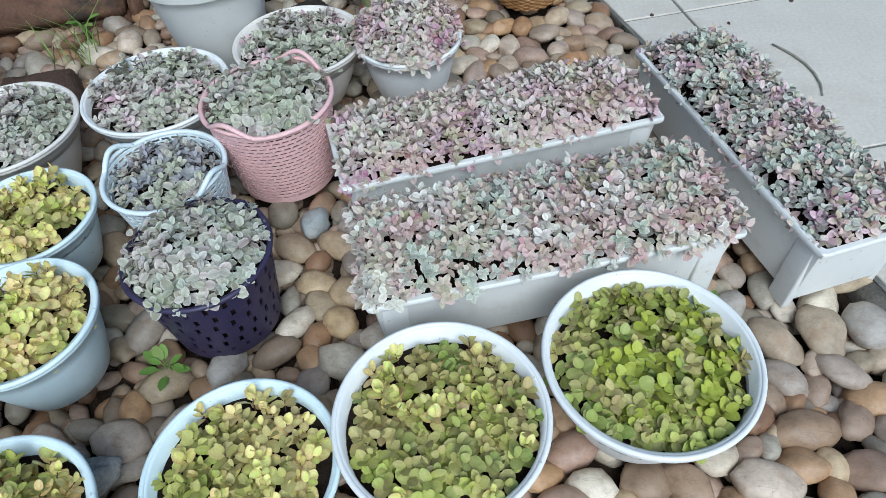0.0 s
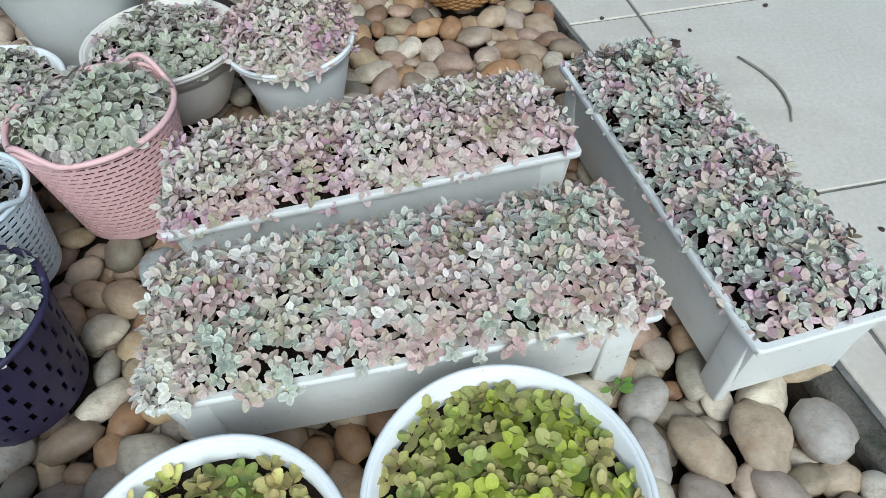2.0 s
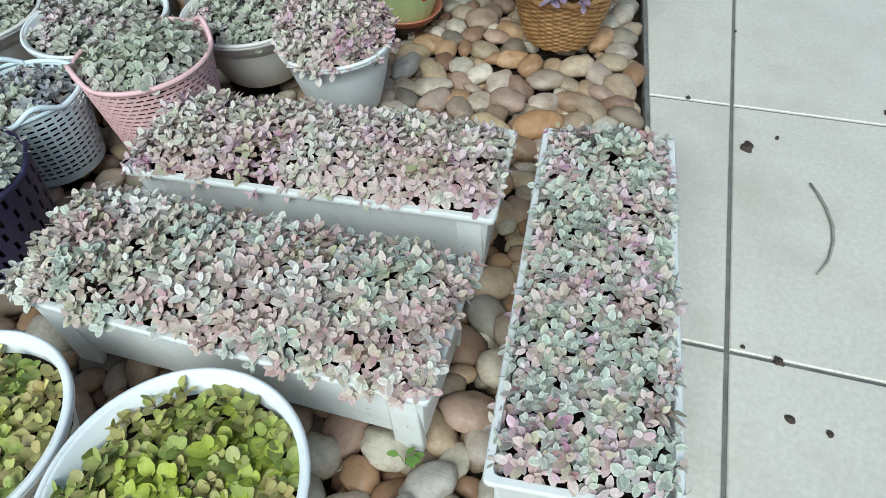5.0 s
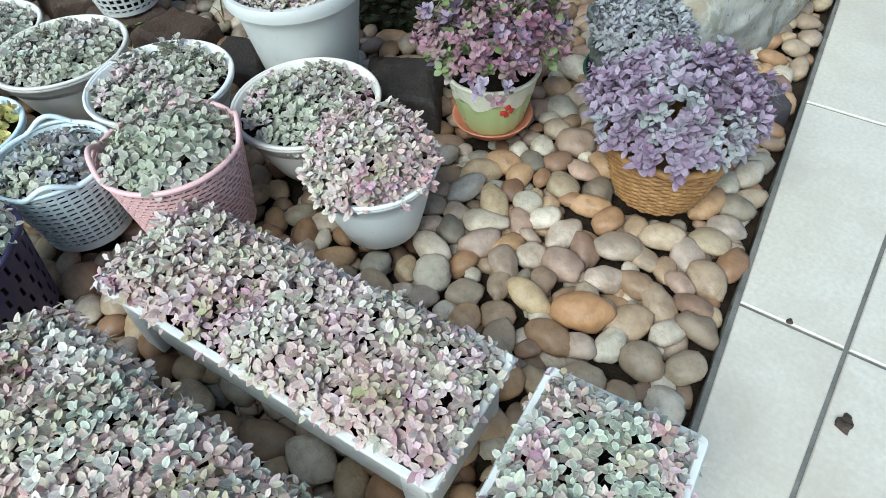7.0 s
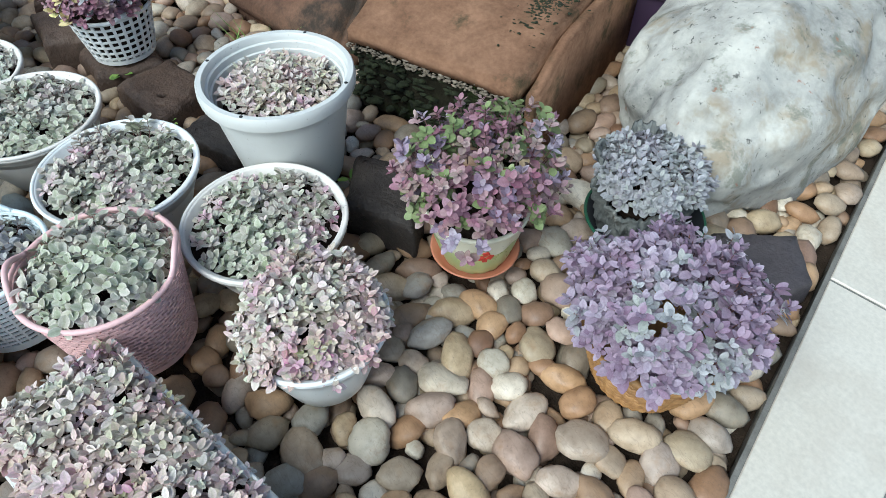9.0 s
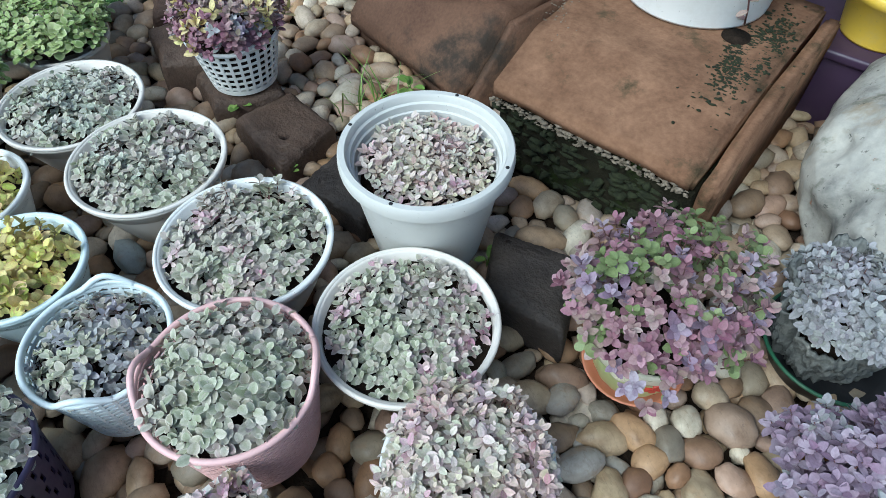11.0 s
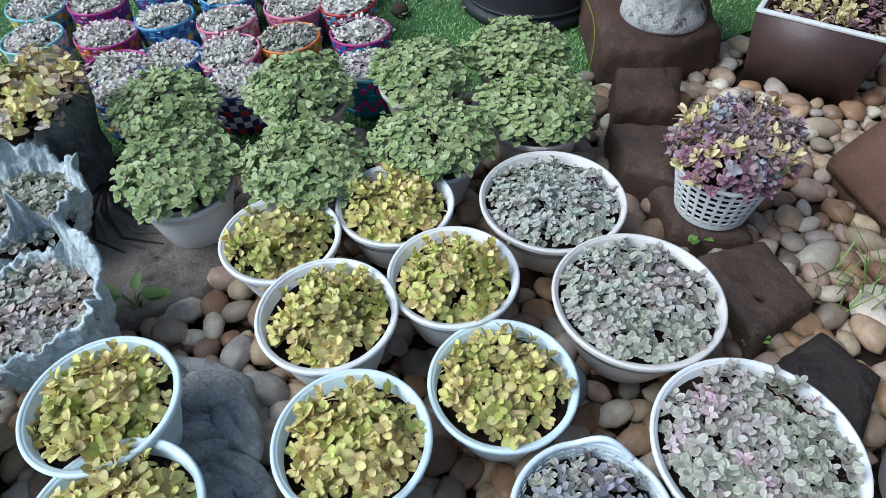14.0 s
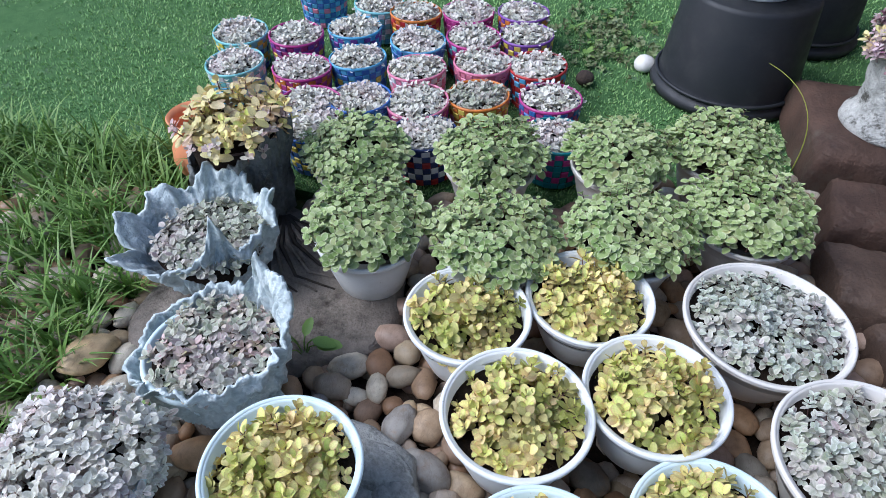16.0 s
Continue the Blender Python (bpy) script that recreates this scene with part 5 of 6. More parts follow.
relief("slab_carving", (-1.155, -0.055), [[(0.02 * math.cos(a), 0.02 * math.sin(a), 0.0), (d * 0.4 * math.cos(a + 0.1), d * 0.4 * math.sin(a + 0.1), 0.005), (d * 0.75 * math.cos(a + 0.28), d * 0.75 * math.sin(a + 0.28), 0.004), (d * math.cos(a + 0.55), d * math.sin(a + 0.55), 0.0)] for a, d in [(-0.25, 0.20), (0.05, 0.23), (0.32, 0.24), (0.60, 0.22), (0.88, 0.19), (1.15, 0.14), (-0.55, 0.15)] ], 0.0105, M_SLABBROWN, "raised vein carving on the brown stone slab")
# thin dark tubes laid between the veins to draw the groove lines
relief("slab_groove", (-1.155, -0.055), [[(0.01 * math.cos(a), 0.01 * math.sin(a), 0.004), (d * 0.4 * math.cos(a + 0.1), d * 0.4 * math.sin(a + 0.1), 0.003), (d * 0.75 * math.cos(a + 0.28), d * 0.75 * math.sin(a + 0.28), 0.002), (d * math.cos(a + 0.55), d * math.sin(a + 0.55), 0.0)] for a, d in [(-0.10, 0.22), (0.18, 0.24), (0.46, 0.23), (0.74, 0.20), (1.02, 0.16), (-0.40, 0.17)]], 0.0100, M_GROOVE, "thin dark ridges along the grooves of the slab carving")


def carved_lumps(owner, spots_at, mat):
    """Rounded leaf-like mounds carved on a slab."""
    for k, (x, y, a, lx, ly) in enumerate(spots_at):
        bm = bmesh.new()
        bmesh.ops.create_icosphere(bm, subdivisions=4, radius=1.0)
        for v in bm.verts:
            p = v.co.copy()
            f = 1 + 0.14 * noise.noise(p * 1.5 + Vector((k * 2.3, 0, 0))) + 0.05 * noise.noise(p * 5)
            vein = 0.30 * math.exp(-(p.y / 0.10) ** 2) + 0.14 * max(0.0, math.cos(9 * (p.x - abs(p.y)))) ** 3
            v.co = Vector((p.x * lx * f, p.y * ly * f * (1 - 0.35 * max(0.0, p.x)), p.z * 0.024 * f * (1 - vein) + 0.0016 * noise.noise(p * 9)))
        part("carved_lump", bm, mat, owner, m=owner.matrix_basis.inverted() @ pose(x, y, 0.041, 0, 0, a))


carved_lumps(grey_slab, [(-0.640, 0.272, 75, 0.062, 0.034), (-0.585, 0.318, 40, 0.058, 0.032), (-0.560, 0.262, 95, 0.062, 0.036), (-0.512, 0.335, 60, 0.056, 0.030), (-0.490, 0.292, 110, 0.060, 0.034), (-0.425, 0.335, 30, 0.052, 0.030), (-0.430, 0.285, 80, 0.055, 0.034),
                         (-0.665, 0.190, 80, 0.055, 0.034), (-0.650, 0.115, 50, 0.045, 0.030), (-0.49, 0.12, 20, 0.055, 0.032), (-0.42, 0.175, 30, 0.05, 0.028)], M_SLAB)


def block(name, origin, ux, lx, ly, z0, front, top, slope, mat_top, mat_side, label, seed, skirt=0.03):
    """A cast block: sloped front and flat top in weathered clay over a mossy body, with a ridged end."""
    t = thing(name, pose(origin[0], origin[1], z0, 0, 0, math.degrees(math.atan2(ux[1], ux[0]))), label, "building block")
    def worn(bm, amt):
        bmesh.ops.subdivide_edges(bm, edges=[e for e in bm.edges if e.calc_length() > 0.04], cuts=9, use_grid_fill=True)
        for v in bm.verts:
            p = v.co * 16 + Vector((seed, 0, 0))
            v.co += Vector((noise.noise(p), noise.noise(p + Vector((3, 0, 0))), noise.noise(p + Vector((0, 3, 0))))) * amt
            v.co += Vector((0, 0, 1)) * noise.noise(v.co * 70) * amt * 0.35
        return bm
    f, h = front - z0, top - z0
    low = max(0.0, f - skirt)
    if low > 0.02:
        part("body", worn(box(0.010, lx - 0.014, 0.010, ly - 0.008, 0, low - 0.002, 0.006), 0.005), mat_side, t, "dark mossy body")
    bm = bmesh.new()
    prof = [(0.0, low), (0.0, f), (slope, h), (ly, h), (ly, low)]
    ends = [[bm.verts.new((x, y, z)) for y, z in prof] for x in (0.0, lx - 0.02)]
    bm.faces.new(ends[0])
    bm.faces.new(ends[1][::-1])
    for k in range(5):
        q = (k + 1) % 5
        bm.faces.new((ends[0][q], ends[0][k], ends[1][k], ends[1][q]))
    bmesh.ops.recalc_face_normals(bm, faces=bm.faces)
    bmesh.ops.bevel(bm, geom=bm.edges[:], offset=0.006, segments=2, affect="EDGES")
    part("cap", worn(bm, 0.0035), mat_top, t)
    bm = bmesh.new()
    prof = [(0.012, 0.0), (0.012, f - 0.014), (slope, h - 0.010), (ly - 0.01, h - 0.010), (ly - 0.01, 0.0)]
    ends = [[bm.verts.new((x, y, z)) for y, z in prof] for x in (lx - 0.013, lx + 0.012)]
    bm.faces.new(ends[0])
    bm.faces.new(ends[1][::-1])
    for k in range(5):
        q = (k + 1) % 5
        bm.faces.new((ends[0][q], ends[0][k], ends[1][k], ends[1][q]))
    bmesh.ops.recalc_face_normals(bm, faces=bm.faces)
    bmesh.ops.bevel(bm, geom=bm.edges[:], offset=0.005, segments=2, affect="EDGES")
    part("end_ridge", worn(bm, 0.003), mat_top, t)
    return t


block_one = block("clay_block", (-0.600, 1.452), (0.93, 0.385), 0.395, 0.50, -0.02, 0.160, 0.212, 0.13, M_BLOCK, M_MOSS, "large weathered brown clay block with mossy dark sides", 1)
block("clay_block", (-1.106, 1.385), (0.976, 0.22), 0.395, 0.33, -0.03, 0.035, 0.160, 0.12, M_BLOCKRED, M_BLOCKRED, "reddish brown clay block carrying an orange pot", 2)


def crust(name, owner, places, mat, label, seed):
    """Many small uneven clumps grown on a surface, as one part. places: x, y, z, size."""
    r = random.Random(seed)
    vs, fs = [], []
    base = bmesh.new()
    bmesh.ops.create_icosphere(base, subdivisions=1, radius=1.0)
    base.verts.index_update()
    ball, tri = [v.co.copy() for v in base.verts], [[v.index for v in f.verts] for f in base.faces]
    base.free()
    for x, y, z, s in places:
        k, a = len(vs), r.uniform(0.6, 1.7)
        for p in ball:
            q = 1 + 0.45 * r.uniform(-1, 1)
            vs.append((x + p.x * s * a * q, y + p.y * s / a * q, z + p.z * s * 0.34 * q))
        fs += [[k + i for i in f] for f in tri]
    me = bpy.data.meshes.new(name)
    me.from_pydata(vs, [], fs)
    me.materials.append(mat)
    me.polygons.foreach_set("use_smooth", [True] * len(me.polygons))
    ob = new(name, me)
    ob.parent = owner
    ob["kind"] = "stuff"
    return tagged(ob, label)


cr = random.Random(41)
crust("lichen", block_one, [(cr.uniform(0.0, 0.37), cr.gauss(-0.001, 0.0015), 0.149 + cr.gauss(0, 0.004), cr.uniform(0.0015, 0.0055)) for _ in range(240)], M_LICHEN, "pale lichen along the broken lip", 42)
crust("lichen", block_one, [(0.02 + cr.gauss(0, 0.02), 0.20 + cr.gauss(0, 0.035), 0.2325, cr.uniform(0.0008, 0.0025)) for _ in range(120)], M_LICHEN, "pale lichen on the top", 43)
crust("moss", block_one, [(0.325 + cr.gauss(0, 0.020), u, 0.2325 - 0.35 * max(0.0, 0.13 - u), cr.uniform(0.001, 0.0042)) for u in [cr.gauss(0.27, 0.07) for _ in range(900)]], M_MOSSCLUMP, "dark green moss streak", 44)
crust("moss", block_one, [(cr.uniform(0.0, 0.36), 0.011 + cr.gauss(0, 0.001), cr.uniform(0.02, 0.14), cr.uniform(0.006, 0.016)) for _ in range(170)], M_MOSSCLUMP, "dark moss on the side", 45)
bm = bmesh.new()
bmesh.ops.create_cone(bm, cap_ends=True, segments=28, radius1=0.024, radius2=0.024, depth=0.002)
part("core_hole", bm, M_PEAT, block_one, "dark round core hole", m=pose(0.285, 0.300, 0.2335))


def boulder(cx, cy, rx, ry, rz, turn):
    bm = bmesh.new()
    bmesh.ops.create_icosphere(bm, subdivisions=6, radius=1.0)
    for v in bm.verts:
        p = v.co.copy()
        k = 1 + 0.16 * noise.noise(p * 1.3 + Vector((2.2, 0, 1))) + 0.05 * noise.noise(p * 3.5) + 0.014 * noise.noise(p * 12) + 0.007 * noise.noise(p * 30)
        k -= 0.13 * max(0.0, noise.noise(p * 3.2 + Vector((7, 3, 0))) - 0.12) ** 0.7 + 0.03 * max(0.0, noise.noise(p * 11 + Vector((1, 8, 0))) - 0.32)
        v.co = Vector((p.x * rx * k, p.y * ry * k, p.z * rz * k))
    ob = part("boulder", bm, M_BOULDER, None, "large chalky white boulder with grey and brown stains", True, pose(cx, cy, 0.06, 0, 0, turn))
    ob["category"] = "boulder"


boulder(-0.105, 2.07, 0.215, 0.35, 0.26, 14)

# pots on the blocks


def plain_pot(name, x, y, z, rb, rt, h, mat, label, kinds=None, seed=0, dome=0.03, holes=0, over=1.1, gap=0.02):
    t = thing(name, pose(x, y, z), label, "potted plant")
    part("pot", lathe([(0, 0.003), (rb - 0.004, 0.003), (rb, 0), (rb + 0.001, 0.004), (rt - 0.006, h - 0.022), (rt, h - 0.020), (rt + 0.002, h - 0.003), (rt - 0.002, h), (rt - 0.008, h - 0.002), (rt - 0.010, h - 0.03), (0, h - 0.032)], 48), mat, t)
    for k in range(holes):
        a = 2 * math.pi * k / holes
        part("drain_notch", box(-0.003, 0.003, -0.006, 0.006, 0.0, 0.007, 0.0015), M_BLACK, t, "dark drain notch", m=Matrix.Translation(((rb - 0.0005) * math.cos(a), (rb - 0.0005) * math.sin(a), 0.0)) @ Matrix.Rotation(a, 4, "Z"))
    part("soil", soil_disc(rt - 0.012, h - 0.02), M_PEAT, t)
    if kinds:
        plant_round(t, kinds, rt - 0.01, h - 0.008, dome, gap, seed, 1.1, 0.02, 0.008, over)
    return t


orange_pot = plain_pot("potted_plant", -0.945, 1.568, 0.163, 0.078, 0.115, 0.20, M_ORANGE, "orange plastic pot with drain notches on a clay block", LIMES, 90, 0.02, 8, 1.0, 0.05)
white_pot = plain_pot("potted_plant", -0.598, 1.878, 0.215, 0.130, 0.155, 0.20, M_WHITE, "white plastic pot standing on a clay block", MAGENTAS, 91, 0.03, 0, 1.1, 0.04)
crate = thing("plastic_crate", pose(-0.45, 2.10, -0.03, 0, 0, 25), "dark violet plastic crate behind the clay block", "crate")
part("wall", box(-0.13, 0.19, -0.05, 0.35, 0.0, 0.17, 0.012), M_PURPLE, crate)
part("ledge", box(-0.14, 0.20, -0.06, 0.36, 0.155, 0.175, 0.006), M_PURPLE, crate)
plain_pot("potted_plant", -0.40, 2.18, 0.146, 0.07, 0.09, 0.10, M_YELLOW, "yellow plastic pot on a dark crate", LIMES, 92, 0.02, 0, 1.0, 0.05)

# black tubs and the urn on the lawn
def tub(x, y, r0, r1, h, seed):
    t = thing("upturned_tub", pose(x, y, -0.012), "large black plastic tub turned upside down on the lawn", "tub")
    part("wall", lathe([(r0 - 0.012, 0.0), (r0, 0.0), (r0 + 0.003, 0.012), (r0 - 0.002, 0.024), (r0 - 0.012, 0.028), (r0 - 0.016, 0.05), (r1 + 0.004, h - 0.012), (r1, h - 0.002), (r1 - 0.006, h), (0, h), (0, h - 0.004), (r1 - 0.008, h - 0.006), (r0 - 0.020, 0.03)], 64), M_BLACK, t)
    part("band", tube([((r0 - 0.008) * math.cos(2 * math.pi * k / 60), (r0 - 0.008) * math.sin(2 * math.pi * k / 60), 0.040) for k in range(60)], 0.005, 6, True), M_BLACK, t)


tub(-1.895, 0.900, 0.190, 0.152, 0.262, 1)
tub(-2.25, 1.15, 0.17, 0.135, 0.32, 2)
plain_pot("potted_plant", -1.895, 0.900, 0.251, 0.09, 0.12, 0.12, M_WHITE, "white plastic pot on top of the upturned black tub", GREENS + DRIES, 93, 0.04, 0, 1.25, 0.024)


def urn(x, y, z):
    t = thing("urn_planter", pose(x, y, z), "white rough-cast tapered urn with faded leaves on a rock", "potted plant")
    bm = lathe([(0, 0), (0.094, 0), (0.099, 0.006), (0.097, 0.020), (0.086, 0.034), (0.078, 0.046), (0.080, 0.08), (0.085, 0.12), (0.090, 0.165), (0.098, 0.173), (0.099, 0.183), (0.090, 0.187), (0.080, 0.165), (0, 0.163)], 72)
    bmesh.ops.subdivide_edges(bm, edges=bm.edges[:], cuts=2, use_grid_fill=True)
    for v in bm.verts:
        if 0.04 < v.co.z < 0.17 and v.co.to_2d().length > 0.074:
            a = math.atan2(v.co.y, v.co.x)
            n = 0.055 * noise.noise(v.co * 45) + 0.03 * math.sin(a * 14) * math.sin(v.co.z * 150)
            v.co.x *= 1 + n
            v.co.y *= 1 + n
    part("column", bm, M_ROUGHCAST, t)
    plant_round(t, DRIES + MAGENTAS + MAUVE, 0.088, 0.177, 0.06, 0.022, 94, 1.0, 0.01, 0.014, 1.25)


urn(-1.565, 1.165, 0.102)


def brown_box(x, y, turn, w, dp, h):
    t = thing("box_planter", pose(x, y, -0.02, 0, 0, turn), "dark brown rectangular planter box with reddish dry plants", "planter")
    bm = bmesh.new()
    def ring(ins, z):
        return [bm.verts.new((px, py, z)) for px, py in ((ins, ins), (w - ins, ins), (w - ins, dp - ins), (ins, dp - ins))]
    rs = [ring(0.02, 0), ring(0.0, h), ring(0.012, h), ring(0.02, h - 0.05)]
    for a, b in zip(rs, rs[1:]):
        for k in range(4):
            bm.faces.new((a[k], a[(k + 1) % 4], b[(k + 1) % 4], b[k]))
    bm.faces.new(rs[0][::-1])
    bm.faces.new(rs[-1])
    bmesh.ops.bevel(bm, geom=[e for e in bm.edges], offset=0.003, segments=2, affect="EDGES")
    part("box", bm, M_BROWNBOX, t)
    for x0, x1, y0, y1 in ((0, w, 0, 0.012), (0, w, dp - 0.012, dp), (0, 0.012, 0.012, dp - 0.012), (w - 0.012, w, 0.012, dp - 0.012)):
        part("rim", box(x0, x1, y0, y1, h - 0.002, h + 0.006, 0.002), M_AGED, t, "pale worn rim")
    part("soil", box(0.016, w - 0.016, 0.016, dp - 0.016, h - 0.06, h - 0.02), M_PEAT, t)
    r = random.Random(5)
    sites = [(px, py, h - 0.01 + r.uniform(0, 0.035), r.uniform(0, 6.28), r.uniform(0, 0.6)) for px, py in spots(lambda a, c: 0.02 < a < w - 0.02 and 0.02 < c < dp - 0.02, 0, w, 0, dp, 0.024, r)]
    foliage(t, DRIES + MAGENTAS, sites, 95)


brown_box(-1.46, 1.33, 55, 0.27, 0.28, 0.18)

# orange pot behind the dark cloth planter
vase = thing("clay_vase", pose(-1.292, -0.285, -0.018), "round-bellied orange clay vase standing on the grass", "vase")
part("body", lathe([(0, 0.003), (0.040, 0.003), (0.043, 0.0), (0.046, 0.004), (0.062, 0.030), (0.068, 0.055), (0.064, 0.080), (0.054, 0.100), (0.050, 0.118), (0.052, 0.140), (0.058, 0.152), (0.055, 0.155), (0.046, 0.140), (0.044, 0.110), (0, 0.105)], 48), M_PEACH, vase)

# ---- woven strip baskets on the lawn ----
def paint(name, c):
    return plastic(name, c, 0.4, (0.4, 0.38, 0.35), 0.2)


STRIP = {k: paint(k + "_strip", c) for k, c in dict(red=(0.45, 0.03, 0.03), orange=(0.65, 0.20, 0.03), yellow=(0.70, 0.55, 0.08), pink=(0.68, 0.22, 0.33), magenta=(0.42, 0.04, 0.22), violet=(0.20, 0.07, 0.33),
                                                    blue=(0.05, 0.14, 0.42), azure=(0.12, 0.38, 0.60), teal=(0.02, 0.22, 0.26), aqua=(0.25, 0.58, 0.60), white=(0.72, 0.72, 0.72), navy=(0.03, 0.05, 0.16)).items()}


def woven(x, y, a, b, c, seed, word):
    r0, r1, H, rows, cols = 0.062, 0.071, 0.094, 6, 24
    t = thing("woven_basket", pose(x, y, -0.012, rnd.uniform(-3, 3), rnd.uniform(-3, 3), seed * 37), "small woven " + word + " strip basket of pale grey-pink leaves", "potted plant", "woven baskets on the lawn")
    bm = bmesh.new()
    def cell(f0, f1, a0, a1, out, idx):
        vs = []
        for f, ang, o in ((f0, a0, 0), (f0, a1, 0), (f1, a1, 0), (f1, a0, 0)):
            r = r0 + (r1 - r0) * f + out
            vs.append(bm.verts.new((r * math.cos(ang), r * math.sin(ang), H * f)))
        mid = []
        df, da = (f1 - f0) * 0.14, (a1 - a0) * 0.12
        for f, ang in ((f0 + df, a0 + da), (f0 + df, a1 - da), (f1 - df, a1 - da), (f1 - df, a0 + da)):
            r = r0 + (r1 - r0) * f + out + 0.0022
            mid.append(bm.verts.new((r * math.cos(ang), r * math.sin(ang), H * f)))
        for i in range(4):
            bm.faces.new((vs[i], vs[(i + 1) % 4], mid[(i + 1) % 4], mid[i])).material_index = idx
        bm.faces.new(mid).material_index = idx
    for i in range(rows):
        for j in range(cols):
            over = (i + j) % 2
            cell(i / rows, (i + 1) / rows, 2 * math.pi * j / cols, 2 * math.pi * (j + 1) / cols, 0.0012 * over, (1 if i % 3 else 2) if over else 0)
    part("weave", bm, [STRIP[a], STRIP[b], STRIP[c]], t, smooth=False)
    part("rim", tube([(r1 * 1.01 * math.cos(2 * math.pi * k / 40), r1 * 1.01 * math.sin(2 * math.pi * k / 40), H + 0.001) for k in range(40)], 0.0026, 6, True, flat=1.8), STRIP[a], t)
    part("soil", lathe([(0, 0.002), (r0 - 0.002, 0.002), (r1 - 0.003, H - 0.012), (0, H - 0.010)], 24), M_PEAT, t)
    plant_round(t, SAGE if seed == 4 else PALES, r1, H + 0.004, 0.012, 0.0150, 100 + seed, 0.6, 0.0, 0.005, 0.97)


WOVEN = [("teal", "magenta", "teal"), ("navy", "white", "red"), ("blue", "yellow", "navy"), ("magenta", "blue", "yellow"), ("orange", "yellow", "pink"), ("pink", "magenta", "teal"), ("blue", "azure", "violet"), ("magenta", "violet", "pink"),
         ("red", "azure", "red"), ("pink", "pink", "teal"), ("pink", "white", "pink"), ("aqua", "white", "azure"), ("azure", "blue", "yellow"), ("magenta", "orange", "violet"), ("violet", "yellow", "orange"), ("magenta", "aqua", "red"), ("azure", "blue", "white"),
         ("aqua", "yellow", "blue"), ("azure", "violet", "blue"), ("magenta", "violet", "yellow"), ("violet", "orange", "violet"), ("magenta", "magenta", "pink"), ("orange", "red", "yellow"), ("aqua", "white", "azure"), ("azure", "blue", "pink")]
WOVEN_AT = [(-1.425, 0.470), (-1.385, 0.190), (-1.375, -0.055), (-1.575, 0.450), (-1.560, 0.285), (-1.515, 0.150), (-1.500, 0.015), (-1.460, -0.095), (-1.730, 0.412), (-1.720, 0.270), (-1.660, 0.118), (-1.610, -0.340), (-1.685, -0.043), (-1.610, -0.170),
            (-1.890, 0.368), (-1.855, 0.226), (-1.810, 0.082), (-1.775, -0.400), (-1.850, -0.100), (-1.785, -0.245), (-2.030, 0.345), (-2.010, 0.190), (-1.975, 0.043), (-2.010, -0.075), (-2.090, -0.270)]
for n, ((x, y), (a, b, c)) in enumerate(zip(WOVEN_AT, WOVEN)):
    woven(x, y, a, b, c, n, a + " and " + (b if b != a else c))

# ---- small weeds, sticks, crumbs ----
WEED = leaf_style(L_GRASS, 1.0, 0.55, 6, 0.3, 0.6, 30)


def weed(x, y, z, size, seed):
    r = random.Random(seed)
    t = thing("weed", pose(x, y, z), "small broad-leaved green weed between the pebbles", "weed", "weeds between the pebbles")
    for k in range(r.randint(6, 9)):
        a = r.uniform(0, 6.28)
        d, h = size * r.uniform(0.3, 1.0) * 0.5, size * r.uniform(0.3, 0.75)
        ob = new("leaf", r.choice(leaf_meshes(WEED)))
        ob.parent = t
        ob.matrix_basis = Matrix.Translation((d * math.cos(a), d * math.sin(a), h)) @ Matrix.Rotation(a, 4, "Z") @ Matrix.Rotation(-r.uniform(0, 0.5), 4, "Y") @ Matrix.Scale(size * r.uniform(0.55, 0.9), 4)
        part("stalk", tube([(0, 0, -0.02), (d * 0.5 * math.cos(a), d * 0.5 * math.sin(a), h * 0.6), (d * math.cos(a), d * math.sin(a), h)], size * 0.025, 4), L_GRASS, t)


for k, (x, y, s) in enumerate([(-0.835, 0.095, 0.058), (-0.645, -0.085, 0.050), (-0.925, 1.075, 0.035), (-0.806, 1.394, 0.040), (-0.708, 1.094, 0.022), (-0.37, 0.50, 0.030), (0.372, 0.585, 0.018), (-0.36, 1.31, 0.026)]):
    weed(x, y, 0.012, s, 200 + k)
for k, (x, y) in enumerate([(-2.07, 0.55), (-2.01, 0.62), (-2.22, 0.72), (-2.27, 0.60), (-2.07, 0.76), (-1.99, 0.53), (-2.14, 0.66), (-2.16, 0.50)]):
    weed(x, y, -0.018, 0.030, 240 + k)
cover = thing("ground_cover", pose(0, 0, -0.018), "patch of low leafy green weeds on the lawn", "weed")
cg = random.Random(61)
foliage(cover, HERBS, [(x, y, cg.uniform(0.008, 0.028), cg.uniform(0, 6.28), cg.uniform(0, 0.7)) for x, y in [(-2.10 + cg.gauss(0, 0.13), 0.60 + cg.gauss(0, 0.10)) for _ in range(170)]], 62, 0, 0.02)
stalk = part("grass_stalk", tube([(-1.52 - 0.02 * f - 0.10 * f ** 3, 1.00 + 0.02 * f - 0.11 * f ** 3, -0.01 + 0.25 * f - 0.055 * f ** 4) for f in [k / 14 for k in range(15)]], [0.0015 - 0.0009 * k / 14 for k in range(15)], 5), L_BRIGHT, None, "single long bent green grass stalk")
stalk["category"] = "grass"
blades("grass_tuft", 26, lambda r: (-0.80 + r.gauss(0, 0.03), 1.30 + r.gauss(0, 0.03), 0.0), lambda r: r.uniform(0.08, 0.18), 0.0035, 0.9, L_GRASS, "thin tuft of green grass beside the block", 31)

